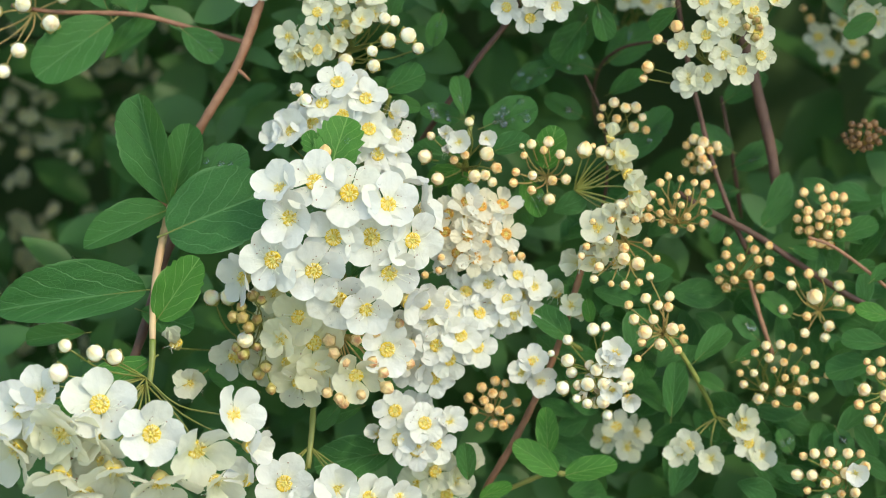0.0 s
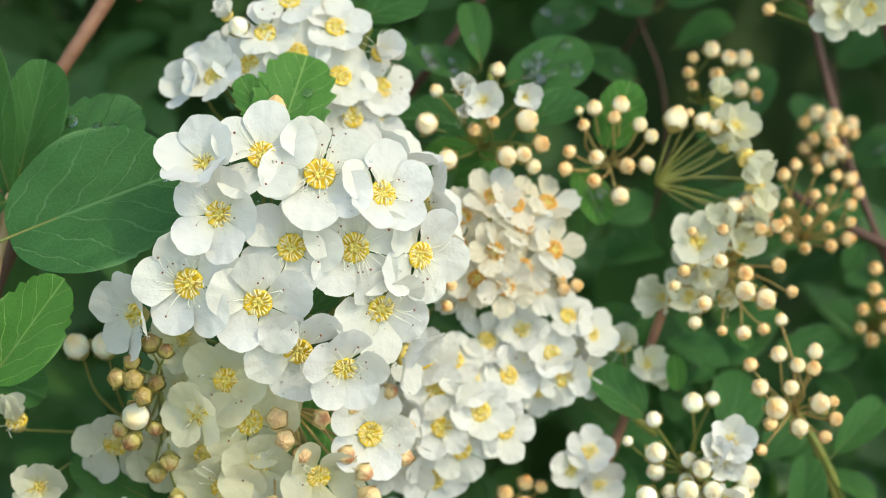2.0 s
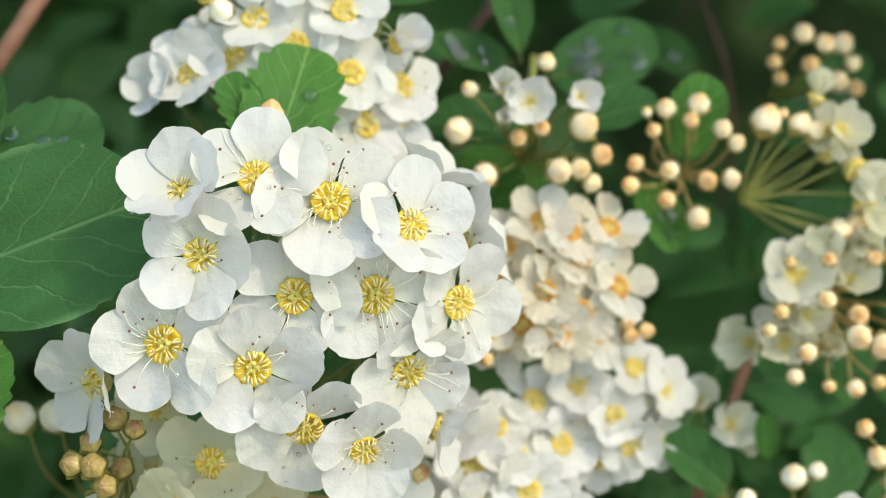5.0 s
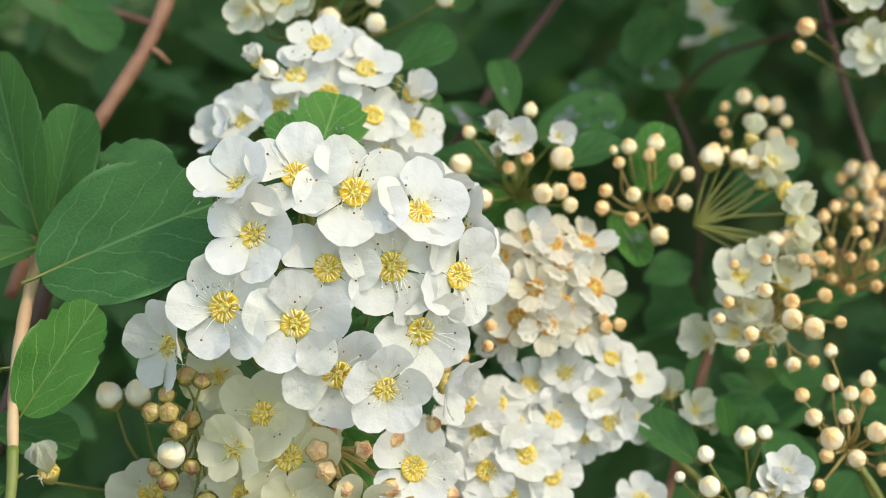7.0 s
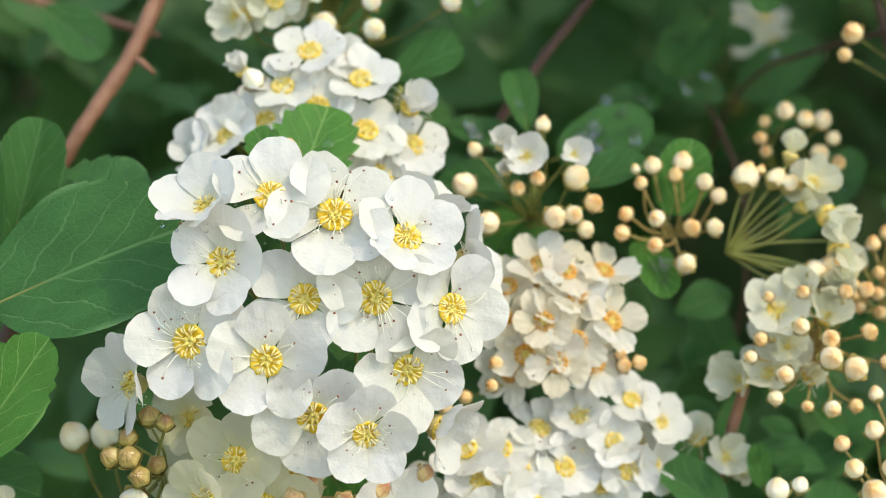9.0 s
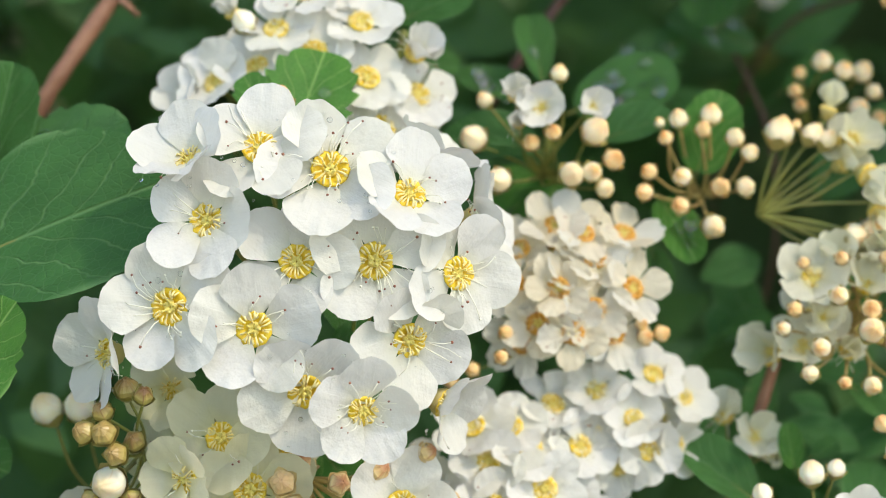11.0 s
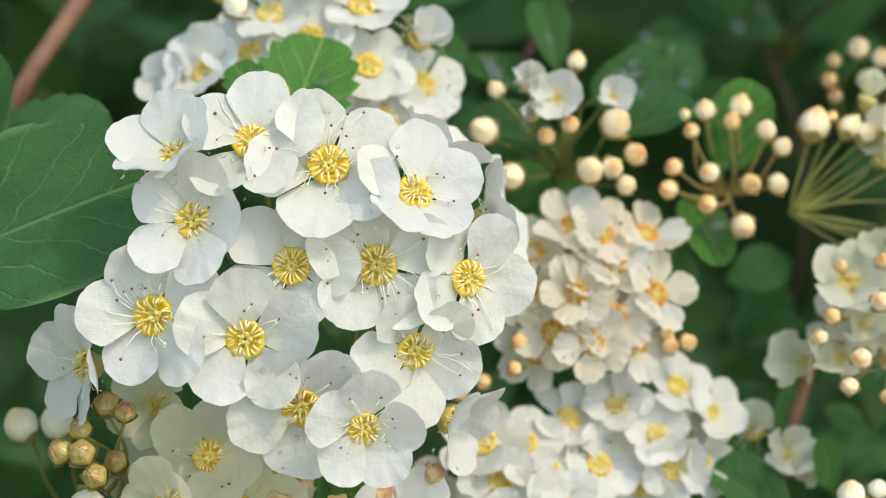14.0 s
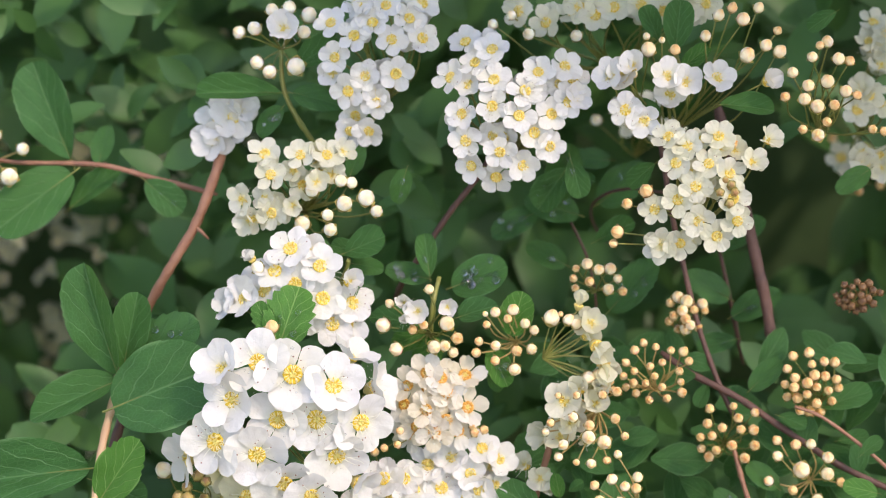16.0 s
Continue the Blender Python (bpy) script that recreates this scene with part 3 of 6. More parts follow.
def twig(label, path, r0, r1, material, leaves=(), name="leafy_twig", category="twig", group="twigs of the shrub", spurs=()):
    """A stem along the path (cm) with its leaves: (base, tip, wide, kind, face, drops)."""
    foot = Vector(path[0])
    th = thing(name, foot, label, category, group)
    pts = smooth_path([(Vector(p) - foot) * CM for p in path], 6)
    n = len(pts) - 1
    radii = [(r0 + (r1 - r0) * i / n) * CM * (1 + 0.07 * math.sin(i * 1.9) + (0.10 if i % 9 == 4 else 0)) * (0.55 if i == 0 else 0.8 if i == 1 else 1) for i in range(n + 1)]
    part("stem", add_tube(bmesh.new(), pts, radii, 10), material, th)
    for spec in leaves:
        leaf(th, foot, *spec)
    for k, line in enumerate(spurs):
        part("spur", add_tube(bmesh.new(), [(Vector(p) - foot) * CM for p in line], [0.040 * CM, 0.032 * CM, 0.018 * CM], 8), material, th)
    return th


# the large white flower head in front
domed_head = cluster('domed head of bright white five-petalled flowers with yellow centres, wet', (0.20, 2.40, -1.10), (0.12, 1.55, -0.15),
        flowers=[(-0.82, -0.09, 0.76, 0.90, 0.74, 100, -0.40, -0.80, 0.45), (-0.29, -0.09, 0.86, 0.98, 0.92, 88, -0.12, -0.90, 0.32),
                 (0.25, -0.13, 0.69, 1.04, 1.00, 108, 0.02, -0.95, 0.20), (0.85, -0.05, 0.52, 0.88, 0.90, 90, 0.32, -0.88, 0.28),
                 (-0.68, -0.07, 0.30, 0.90, 0.80, 74, -0.28, -0.95, -0.02), (0.00, 0.00, 0.00, 0.94, 0.94, 142, -0.06, -0.98, 0.05),
                 (0.59, -0.02, 0.01, 0.96, 0.97, 307, 0.08, -0.98, -0.05), (1.23, 0.16, -0.05, 0.92, 0.92, 284, 0.46, -0.88, -0.12),
                 (-0.95, 0.03, -0.35, 1.02, 0.97, 100, -0.28, -0.95, -0.10), (-0.31, -0.05, -0.52, 0.98, 0.93, 92, -0.06, -0.97, -0.24),
                 (0.86, 0.19, -0.56, 0.90, 0.88, 270, 0.36, -0.84, -0.42), (0.08, 0.10, -0.97, 0.92, 0.95, 54, 0.02, -0.84, -0.50),
                 (0.52, -0.02, -1.13, 0.86, 0.97, 90, 0.14, -0.87, -0.46), (1.03, 0.48, 0.90, 0.84, 0.74, 20, 0.55, -0.18, 0.78),
                 (1.36, 0.56, 0.42, 0.86, 0.78, 60, 0.93, -0.22, 0.28), (-1.46, 0.46, -0.66, 0.90, 0.80, 150, -0.78, -0.58, -0.18),
                 (1.12, 0.55, -1.00, 0.80, 0.70, 300, 0.86, -0.30, -0.42)],
        buds=[(-0.16, 0.42, 1.37, 0.7)], size=0.545, bud_kind='tan', up=0.08, wet=10)
cam.data.dof.focus_object = next(o for o in domed_head.children if o.name.startswith("flower"))

# the older head hanging below it, with brown seed capsules
cluster('older head of cream flowers with brown specks, hanging down', (-0.25, 1.90, -1.39), (-0.10, 2.20, -0.85),
        flowers=[(-0.59, 0.68, -1.28, 0.96, 0.88, 70, -0.20, -0.95, -0.10), (-0.36, 0.70, -1.68, 1.0, 0.95, 88, 0.0, -0.97, -0.15), (-0.86, 0.61, -1.61, 0.86, 0.85, 40, -0.45, -0.85, -0.05), (-0.78, 0.95, -2.02, 0.95, 0.90, 95, -0.15, -0.90, -0.35), (-0.28, 0.80, -2.10, 0.94, 0.85, 80, 0.10, -0.90, -0.35), (-0.60, 0.90, -2.34, 0.98, 0.90, 100, -0.10, -0.85, -0.45), (0.32, 0.75, -2.21, 0.98, 0.85, 60, 0.20, -0.88, -0.35), (-1.00, 0.90, -0.86, 0.85, 0.75, 60, -0.30, -0.85, -0.20), (-0.15, 0.95, -1.40, 0.85, 0.80, 30, 0.10, -0.95, 0.05), (-1.02, 1.15, -1.40, 0.90, 0.80, 30, -0.50, -0.80, 0.0), (-0.95, 1.20, -1.85, 0.90, 0.80, 75, -0.45, -0.85, -0.15)],
        size=0.47, kind='aged', up=-0.1)
cluster('green-stalked group of olive-brown seed capsules with one white bud', (-1.24, 1.05, -1.36), (-1.20, 1.60, -1.40),
        buds=[(-1.32, 0.50, -0.92), (-1.17, 0.35, -0.99), (-1.50, 0.50, -1.10), (-1.64, 0.50, -1.26), (-1.48, 0.45, -1.27), (-1.39, 0.50, -1.43), (-1.61, 0.80, -1.77), (-1.50, 0.80, -1.88), (-1.13, 0.75, -2.08), (-1.26, 0.90, -2.21), (-1.05, 0.85, -2.45), (-1.27, 0.70, -1.31), (-1.27, 0.75, -1.76)], bud_kind='capsule', bud_size=0.118)
cluster('single plump white bud among seed capsules', (-1.30, 1.05, -1.45), (-1.30, 1.50, -1.40), buds=[(-1.46, 0.72, -1.64)], bud_kind='white', bud_size=0.165)
cluster('spreading group of pinkish-tan seed capsules on orange-brown stalks', (0.06, 1.00, -1.57), (0.10, 1.60, -1.40),
        buds=[(-0.10, 0.47, -1.64), (-0.02, 0.43, -1.84), (0.15, 0.56, -1.99), (0.34, 0.53, -1.64), (0.63, 0.68, -1.51), (1.02, 0.76, -1.38), (0.05, 0.90, -1.46), (0.59, 0.62, -2.00), (0.77, 0.65, -2.17), (0.83, 0.60, -2.41), (-0.14, 0.60, -2.49), (0.06, 0.60, -2.58), (0.41, 0.75, -2.53), (1.21, 0.90, -1.74), (1.17, 0.90, -2.03), (0.12, 0.75, -2.65)], bud_kind='tan_capsule', bud_size=0.124, red=True)
cluster('single white flower low on the older head', (0.52, 1.66, -1.55), (0.62, 1.76, -1.85),
        flowers=[(0.82, 0.76, -1.80)], size=0.47, up=0.05)

# the head behind and above
cluster('white flower head with yellow centres behind a toothed leaf', (0.12, 3.04, 1.33), (0.12, 2.71, 1.83),
        flowers=[(-0.01, 1.29, 2.54), (0.46, 1.27, 2.27), (-0.25, 1.24, 2.19), (0.07, 1.21, 1.99), (-0.41, 1.28, 1.87), (-0.74, 1.35, 1.75, 1.00, 0.75), (0.51, 1.19, 1.77), (0.94, 1.42, 1.69), (0.64, 1.31, 1.37), (0.91, 1.34, 2.03, 0.85, 0.35), (-0.97, 1.55, 1.67, 1.00, 0.50), (-0.63, 1.39, 2.37, 0.60, 0.20), (0.85, 1.44, 1.36), (0.25, 1.23, 1.53)],
        buds=[(-0.52, 1.21, 2.25)], size=0.37, bud_kind='white', bud_size=0.15, up=0.35, fill=8)

# the three heads to its right, white over cream
cluster('dense flower head fading to cream with orange-yellow centres', (2.23, 2.71, -0.24), (2.23, 2.30, 0.05),
        flowers=[(2.11, 1.50, 0.59), (1.81, 1.55, 0.39), (2.43, 1.43, 0.30), (2.12, 1.34, 0.03), (2.42, 1.41, -0.13), (2.70, 1.63, 0.55), (2.75, 1.49, 0.06), (1.76, 1.53, 0.09), (1.96, 1.48, -0.24), (2.34, 1.46, 0.52), (2.24, 1.41, -0.33), (1.84, 1.67, -0.37), (2.59, 1.55, -0.31)],
        buds=[(3.01, 1.59, -0.30), (2.86, 1.52, -0.34), (2.83, 1.50, -0.24), (1.69, 1.50, -0.32), (1.65, 1.46, -0.53), (1.42, 1.66, -0.61)], size=0.335, kind='spent', bud_kind='tan', bud_size=0.085, fill=6)
cluster('small head of white and cream flowers beside a cream head', (2.80, 2.91, -1.22), (2.80, 2.49, -0.99),
        flowers=[(2.96, 1.82, -0.62), (2.78, 1.74, -1.01), (3.22, 1.91, -0.80), (2.48, 1.80, -0.76), (2.91, 1.76, -1.27), (2.66, 1.87, -1.39), (3.14, 1.90, -1.21), (2.68, 1.94, -0.45, 0.80, 0.50), (2.45, 1.85, -1.11)], size=0.3, open_mean=0.9, fill=2)
cluster('white flower head with yellow centres, tightly packed', (1.66, 3.07, -2.02), (1.66, 2.69, -1.65),
        flowers=[(2.10, 1.78, -0.89), (1.74, 1.61, -1.09), (2.32, 1.73, -1.24), (2.01, 1.54, -1.61), (1.55, 1.53, -1.39), (1.61, 1.52, -1.77), (1.82, 1.62, -2.00), (1.31, 1.70, -2.16), (1.18, 1.65, -1.77), (1.00, 1.72, -1.51), (2.29, 1.73, -1.80), (1.89, 1.58, -1.27), (1.42, 1.60, -1.09), (1.09, 1.79, -2.13), (1.56, 1.76, -2.32)],
        buds=[(1.35, 1.84, -0.95), (1.25, 1.81, -0.69)], size=0.345, bud_size=0.1, fill=2)
cluster('open white flower spray with deep yellow centres', (1.24, 2.80, -3.50), (1.24, 2.39, -3.23),
        flowers=[(0.93, 1.66, -2.86), (1.42, 1.51, -3.05), (0.98, 1.59, -3.32), (1.28, 1.57, -3.50), (1.82, 1.73, -3.05, 0.90, 0.60), (0.63, 1.70, -3.24, 0.70, 0.30), (1.59, 1.64, -3.39)], size=0.36, fill=2)

# low heads at the front
cluster('nodding spray of large white flowers on a drooping shoot', (-2.90, -0.40, -2.18), (-2.54, 0.40, -2.71),
        flowers=[(-3.40, -1.67, -2.50, 1.08, 0.95, 95.00, -0.05, -1.00, 0.18), (-2.61, -1.80, -2.93, 1.00, 0.90, 80.00, 0.15, -1.00, 0.05), (-1.46, -1.28, -2.69, 1.00, 0.80, 60.00, 0.72, -0.72, 0.12), (-4.63, -1.40, -2.64, 1.00, 0.80, 40.00, -0.40, -0.90, 0.10), (-1.22, -1.25, -3.16, 0.75, 0.50, 70.00, 0.85, -0.50, -0.10), (-4.33, -1.42, -2.38, 0.90, 0.80, 45.00, -0.30, -0.80, 0.45)],
        buds=[(-4.03, -1.66, -2.03, 1.60), (-4.52, -1.20, -2.21, 1.20), (-3.49, -1.59, -1.74, 1.20), (-3.24, -1.33, -1.81, 1.25), (-3.91, -1.75, -1.62, 1.00)], size=0.525, kind='full', up=-0.12, bud_kind='white', bud_size=0.14)
# white flowers turned down; their shade is given by the pale petal colour
cluster('underside of a nodding flower spray, its shade put into cream petals', (-2.90, -0.40, -2.28), (-2.54, 0.40, -2.71),
        flowers=[(-1.96, -1.60, -3.17, 1.00, 0.75, 70.00, 0.45, -0.64, -0.40), (-3.94, -1.70, -2.94, 1.05, 0.80, 110.00, -0.35, -0.64, -0.40), (-3.98, -1.61, -3.54, 1.05, 0.75, 90.00, -0.20, -0.52, -0.80), (-3.19, -1.74, -3.47, 1.05, 0.75, 85.00, 0.05, -0.48, -0.86), (-2.48, -1.74, -3.64, 1.00, 0.75, 95.00, 0.25, -0.48, -0.80), (-1.72, -1.42, -3.67, 0.85, 0.60, 60.00, 0.50, -0.56, -0.57), (-4.70, -1.37, -3.19, 1.00, 0.75, 100.00, -0.50, -0.60, -0.46), (-3.62, -1.68, -3.81, 0.95, 0.70, 90.00, 0.10, -0.48, -0.86)], size=0.60, kind='pale', up=-0.12, fill=5)
cluster('spray of white flowers at the foot of the older head', (-0.47, 1.40, -3.42), (-0.15, 1.82, -4.12),
        flowers=[(-0.79, 0.23, -3.90), (-1.40, 0.35, -3.86, 0.80, 0.60), (0.05, 0.13, -3.97, 0.90, 0.60), (0.54, 0.21, -4.13, 0.90, 0.80), (1.01, 0.37, -4.17, 0.80, 0.80), (-0.28, 0.13, -4.32)], size=0.5)
cluster('loose group of pale half-open white flowers on long stalks', (-1.47, 2.40, -1.89), (-2.44, 1.95, -2.40),
        flowers=[(-2.44, 1.45, -2.38, 0.95, 0.60), (-2.66, 1.45, -1.74, 0.95, 0.10, 60, -0.2, -0.6, 0.75), (-1.68, 1.40, -1.95, 1.20, 0.90, 90, -0.15, -0.80, -0.45), (-1.20, 1.50, -2.02, 1.05, 0.85, 60, 0.1, -0.85, -0.40)],
        buds=[(-2.09, 1.54, -0.98, 1.00), (-1.81, 1.48, -0.97, 1.00)], size=0.4, kind='pale', bud_kind='white', bud_size=0.16)

# buds and half-open flowers to the right
cluster('loose cluster of cream buds with two flowers just open', (2.06, 2.22, 1.17), (2.12, 2.82, 1.44),
        flowers=[(1.99, 1.36, 1.58, 1.05, 0.62, 85, -0.05, -1.0, -0.02), (2.43, 1.51, 1.63, 0.85, 0.45, 100, 0.10, -1.0, 0.0), (1.77, 1.39, 1.69, 0.90, 0.30), (1.80, 1.39, 1.45, 0.70, 0.20)],
        buds=[(1.52, 1.53, 1.68, 0.75), (2.15, 1.49, 1.91, 0.75), (1.42, 1.51, 1.34, 1.15), (1.63, 1.45, 0.97, 1.10), (1.90, 1.38, 1.28), (2.08, 1.32, 1.36), (2.44, 1.37, 1.38, 1.10), (2.24, 1.38, 1.01), (2.41, 1.36, 1.03, 1.05), (2.60, 1.41, 1.15, 1.15), (2.53, 1.49, 0.92)], size=0.27, bud_kind='cream', bud_size=0.122)
cluster('spreading cluster of round cream buds', (3.47, 2.28, 1.04), (3.32, 2.28, 1.15),
        buds=[(3.02, 1.61, 1.52, 0.60), (3.18, 1.59, 1.55), (3.05, 1.49, 1.36, 1.10), (3.46, 1.59, 1.59), (3.38, 1.54, 1.45), (3.65, 1.53, 1.38, 1.05), (3.79, 1.62, 1.27, 0.80), (2.92, 1.60, 1.09, 1.10), (2.88, 1.60, 0.91), (3.19, 1.51, 1.03, 1.05), (3.52, 1.54, 0.95, 1.10), (3.75, 1.63, 0.97, 1.10), (3.18, 1.57, 0.79, 1.15), (3.48, 1.70, 0.64, 1.05)], bud_size=0.108, red=True)
cluster('flower head gone over, ragged white petals among cream buds', (3.91, 1.98, 0.80), (4.78, 2.73, 1.05),
        flowers=[(4.67, 1.56, 1.37, 0.95, 0.55, 80, 0.30, -0.85, 0.30), (4.48, 1.63, 1.65, 0.80, 0.15, 30, 0.25, -0.30, 1.0), (4.75, 1.44, 1.05, 1.10, 0.25, 60, 0.50, -0.60, -0.50), (4.87, 1.55, 0.76, 1.15, 0.20, 20, 0.20, -0.50, -0.80), (4.74, 1.72, 0.42, 0.80, 0.35, 70, -0.30, -0.80, -0.40), (4.58, 1.66, 1.18, 0.85, 0.30, 50, 0.60, -0.50, 0.20)],
        buds=[(4.06, 1.66, 1.46, 1.25), (4.33, 1.60, 1.43, 0.90), (4.45, 1.57, 1.37, 0.90), (4.20, 1.64, 1.52, 0.60), (4.64, 1.51, 0.54), (4.79, 1.51, 0.58, 1.10), (4.96, 1.57, 0.47), (4.90, 1.61, 0.36, 1.10), (5.03, 1.62, 0.33, 0.90)], size=0.31, kind='aged', fill=1, bud_size=0.12)
cluster('flower head gone over with radiating cream buds', (4.77, 2.38, -0.04), (4.71, 2.88, 0.15),
        flowers=[(4.29, 1.50, 0.15, 0.95, 0.80, 80, -0.10, -0.95, 0.30), (3.98, 1.91, -0.42, 0.90, 0.40), (4.94, 1.79, 0.57, 0.90, 0.30), (4.81, 1.67, 0.33, 0.90, 0.30), (4.60, 1.69, -0.42, 0.70, 0.20), (4.21, 1.62, -0.42, 0.80, 0.70, 90, -0.15, -0.90, 0.35), (4.37, 1.52, -0.18, 0.75, 0.35), (4.74, 1.58, 0.11, 0.80, 0.55, 90, 0.15, -0.90, 0.45), (4.50, 1.59, 0.34, 0.75, 0.30)],
        buds=[(4.06, 1.22, -0.14), (3.98, 1.30, -0.29, 0.80), (4.26, 1.16, -0.47), (4.18, 1.24, -0.67, 0.90), (4.46, 1.21, -0.75, 0.80), (4.69, 1.23, -0.77), (4.93, 1.34, -0.73, 0.90), (4.89, 1.12, -0.42, 1.15), (5.06, 1.24, -0.07, 1.10), (5.21, 1.27, -0.34), (4.65, 1.03, -0.34, 1.10), (4.66, 1.06, -0.16, 1.10), (4.41, 1.12, -0.04), (5.08, 1.38, 0.34), (4.86, 1.25, 0.30), (4.46, 1.21, 0.29), (4.17, 1.35, 0.27, 0.70)], size=0.4, kind='pale', bud_size=0.112, red=True, fill=1, up=0.45)
cluster('tight round cluster of tan buds on red stalks', (5.73, 2.80, 0.26), (5.66, 2.80, 0.55),
        buds=[(5.87, 2.11, 0.17), (5.79, 1.87, 0.76), (5.59, 2.14, 0.14), (5.36, 2.17, 0.93), (5.53, 1.86, 0.43), (5.34, 2.02, 0.42), (5.22, 2.25, 0.33), (5.67, 1.78, 0.55), (6.22, 2.27, 0.75), (6.06, 2.02, 0.61), (5.93, 2.13, 0.93), (5.35, 1.97, 0.61), (6.09, 2.14, 0.43), (5.50, 2.21, 1.04), (5.18, 2.19, 0.51), (5.22, 2.14, 0.73), (5.60, 1.82, 0.70), (5.79, 1.95, 0.36), (5.69, 2.03, 0.99), (6.13, 2.27, 0.90), (5.38, 2.09, 0.25), (6.11, 2.29, 0.25)], bud_kind='tan', bud_size=0.09, red=True)
cluster('round cluster of tan and cream buds', (8.43, 3.60, -0.07), (8.18, 3.39, 0.33),
        buds=[(7.96, 2.71, 0.14), (8.19, 2.73, 0.68), (8.22, 2.55, 0.52), (8.10, 2.58, 0.21), (8.52, 2.84, 0.08), (8.26, 2.65, 0.06), (8.16, 2.92, 0.85), (7.91, 2.59, 0.47), (8.17, 2.84, -0.08), (8.63, 2.88, 0.29), (8.57, 2.90, 0.70), (7.81, 2.87, 0.59), (8.58, 2.75, 0.44), (8.02, 2.86, -0.08), (7.77, 2.85, 0.34), (8.10, 2.48, 0.40), (7.90, 2.57, 0.32), (8.39, 2.60, 0.50), (8.25, 2.54, 0.33), (7.81, 2.88, 0.14), (8.44, 2.60, 0.27), (7.91, 2.97, 0.79), (8.35, 2.97, -0.11), (8.39, 2.78, 0.72)], bud_kind='tan', bud_size=0.1)
cluster('loose cluster of small tan buds', (6.84, 3.83, -0.72), (6.84, 3.41, -0.47),
        buds=[(6.53, 2.66, -0.28), (6.95, 2.80, -0.01), (6.92, 2.59, -0.62), (7.29, 2.79, -0.64), (7.06, 2.56, -0.36), (6.60, 2.60, -0.47), (6.57, 2.76, -0.05), (6.42, 2.72, -0.51), (6.56, 2.84, -0.84), (6.67, 2.64, -0.71), (7.13, 2.80, -0.85), (7.27, 2.71, -0.38), (7.30, 2.87, -0.12), (6.44, 2.87, -0.71), (6.76, 2.52, -0.33), (7.02, 2.68, -0.19)], bud_kind='tan', bud_size=0.095)
cluster('open cluster of cream buds on brown stalks', (8.23, 3.30, -1.25), (8.05, 3.47, -1.10),
        buds=[(7.51, 2.75, -1.21), (7.65, 2.71, -0.80), (7.93, 2.61, -0.60), (8.17, 2.63, -0.59), (8.44, 2.61, -0.80), (8.01, 2.50, -0.99, 1.30), (8.43, 2.58, -1.06), (7.88, 2.51, -1.32, 1.20), (8.28, 2.65, -1.49, 1.20), (7.87, 2.67, -1.61), (8.23, 2.75, -1.69), (8.66, 2.72, -1.21), (7.65, 2.83, -0.56)], bud_size=0.12, red=True)
cluster('spreading cluster of cream and tan buds', (5.38, 1.80, -1.58), (5.19, 2.04, -1.40),
        buds=[(4.74, 1.14, -1.09), (4.82, 1.05, -1.32), (5.01, 1.05, -0.98), (5.10, 1.29, -0.63, 0.90), (5.21, 1.05, -1.09), (5.38, 1.07, -1.12), (5.00, 1.08, -1.53, 1.20), (5.25, 1.11, -1.73, 1.10), (5.44, 1.02, -1.48, 1.10), (5.59, 1.06, -1.46), (5.55, 1.21, -1.83), (4.95, 1.12, -1.69), (5.13, 1.00, -1.32), (4.90, 1.28, -1.97), (5.64, 1.15, -1.64), (5.40, 1.09, -0.95)], bud_size=0.115, red=True)
cluster('cluster of white buds with a few half-open flowers', (4.22, 1.85, -2.24), (4.52, 1.66, -2.27),
        flowers=[(4.51, 1.10, -1.88, 1.00, 0.62, 80, 0.10, -0.95, 0.25), (4.36, 1.04, -2.01, 0.80, 0.40), (4.46, 1.12, -2.05, 0.90, 0.60, 100, -0.1, -0.95, 0.0), (4.48, 1.05, -2.47, 0.90, 0.50), (4.73, 1.29, -2.62, 0.90, 0.50)],
        buds=[(3.75, 1.19, -1.66), (3.74, 1.03, -1.99, 1.25), (3.66, 1.08, -2.44, 1.10), (4.17, 1.24, -1.49, 1.10), (4.38, 1.28, -1.45, 0.80), (4.06, 0.97, -2.37, 1.20), (4.32, 0.97, -2.37, 1.10), (4.62, 1.08, -2.42, 1.30), (4.06, 1.02, -2.69), (4.32, 1.02, -2.65, 1.10), (4.40, 1.20, -2.89), (3.89, 1.09, -2.61, 0.80), (4.20, 0.96, -2.14), (3.48, 1.18, -1.88, 0.60), (4.71, 1.09, -2.24, 1.20), (3.92, 1.15, -2.40), (4.11, 1.25, -2.29), (4.02, 1.35, -2.58), (4.27, 1.45, -2.49, 1.1), (4.41, 1.15, -2.38), (4.53, 1.25, -2.55, 1.1), (4.73, 1.35, -2.41), (3.83, 1.45, -2.21), (4.11, 1.15, -2.07, 0.8), (4.35, 1.25, -2.15, 1.1), (4.22, 1.45, -2.71)], size=0.31, bud_kind='white', bud_size=0.125)
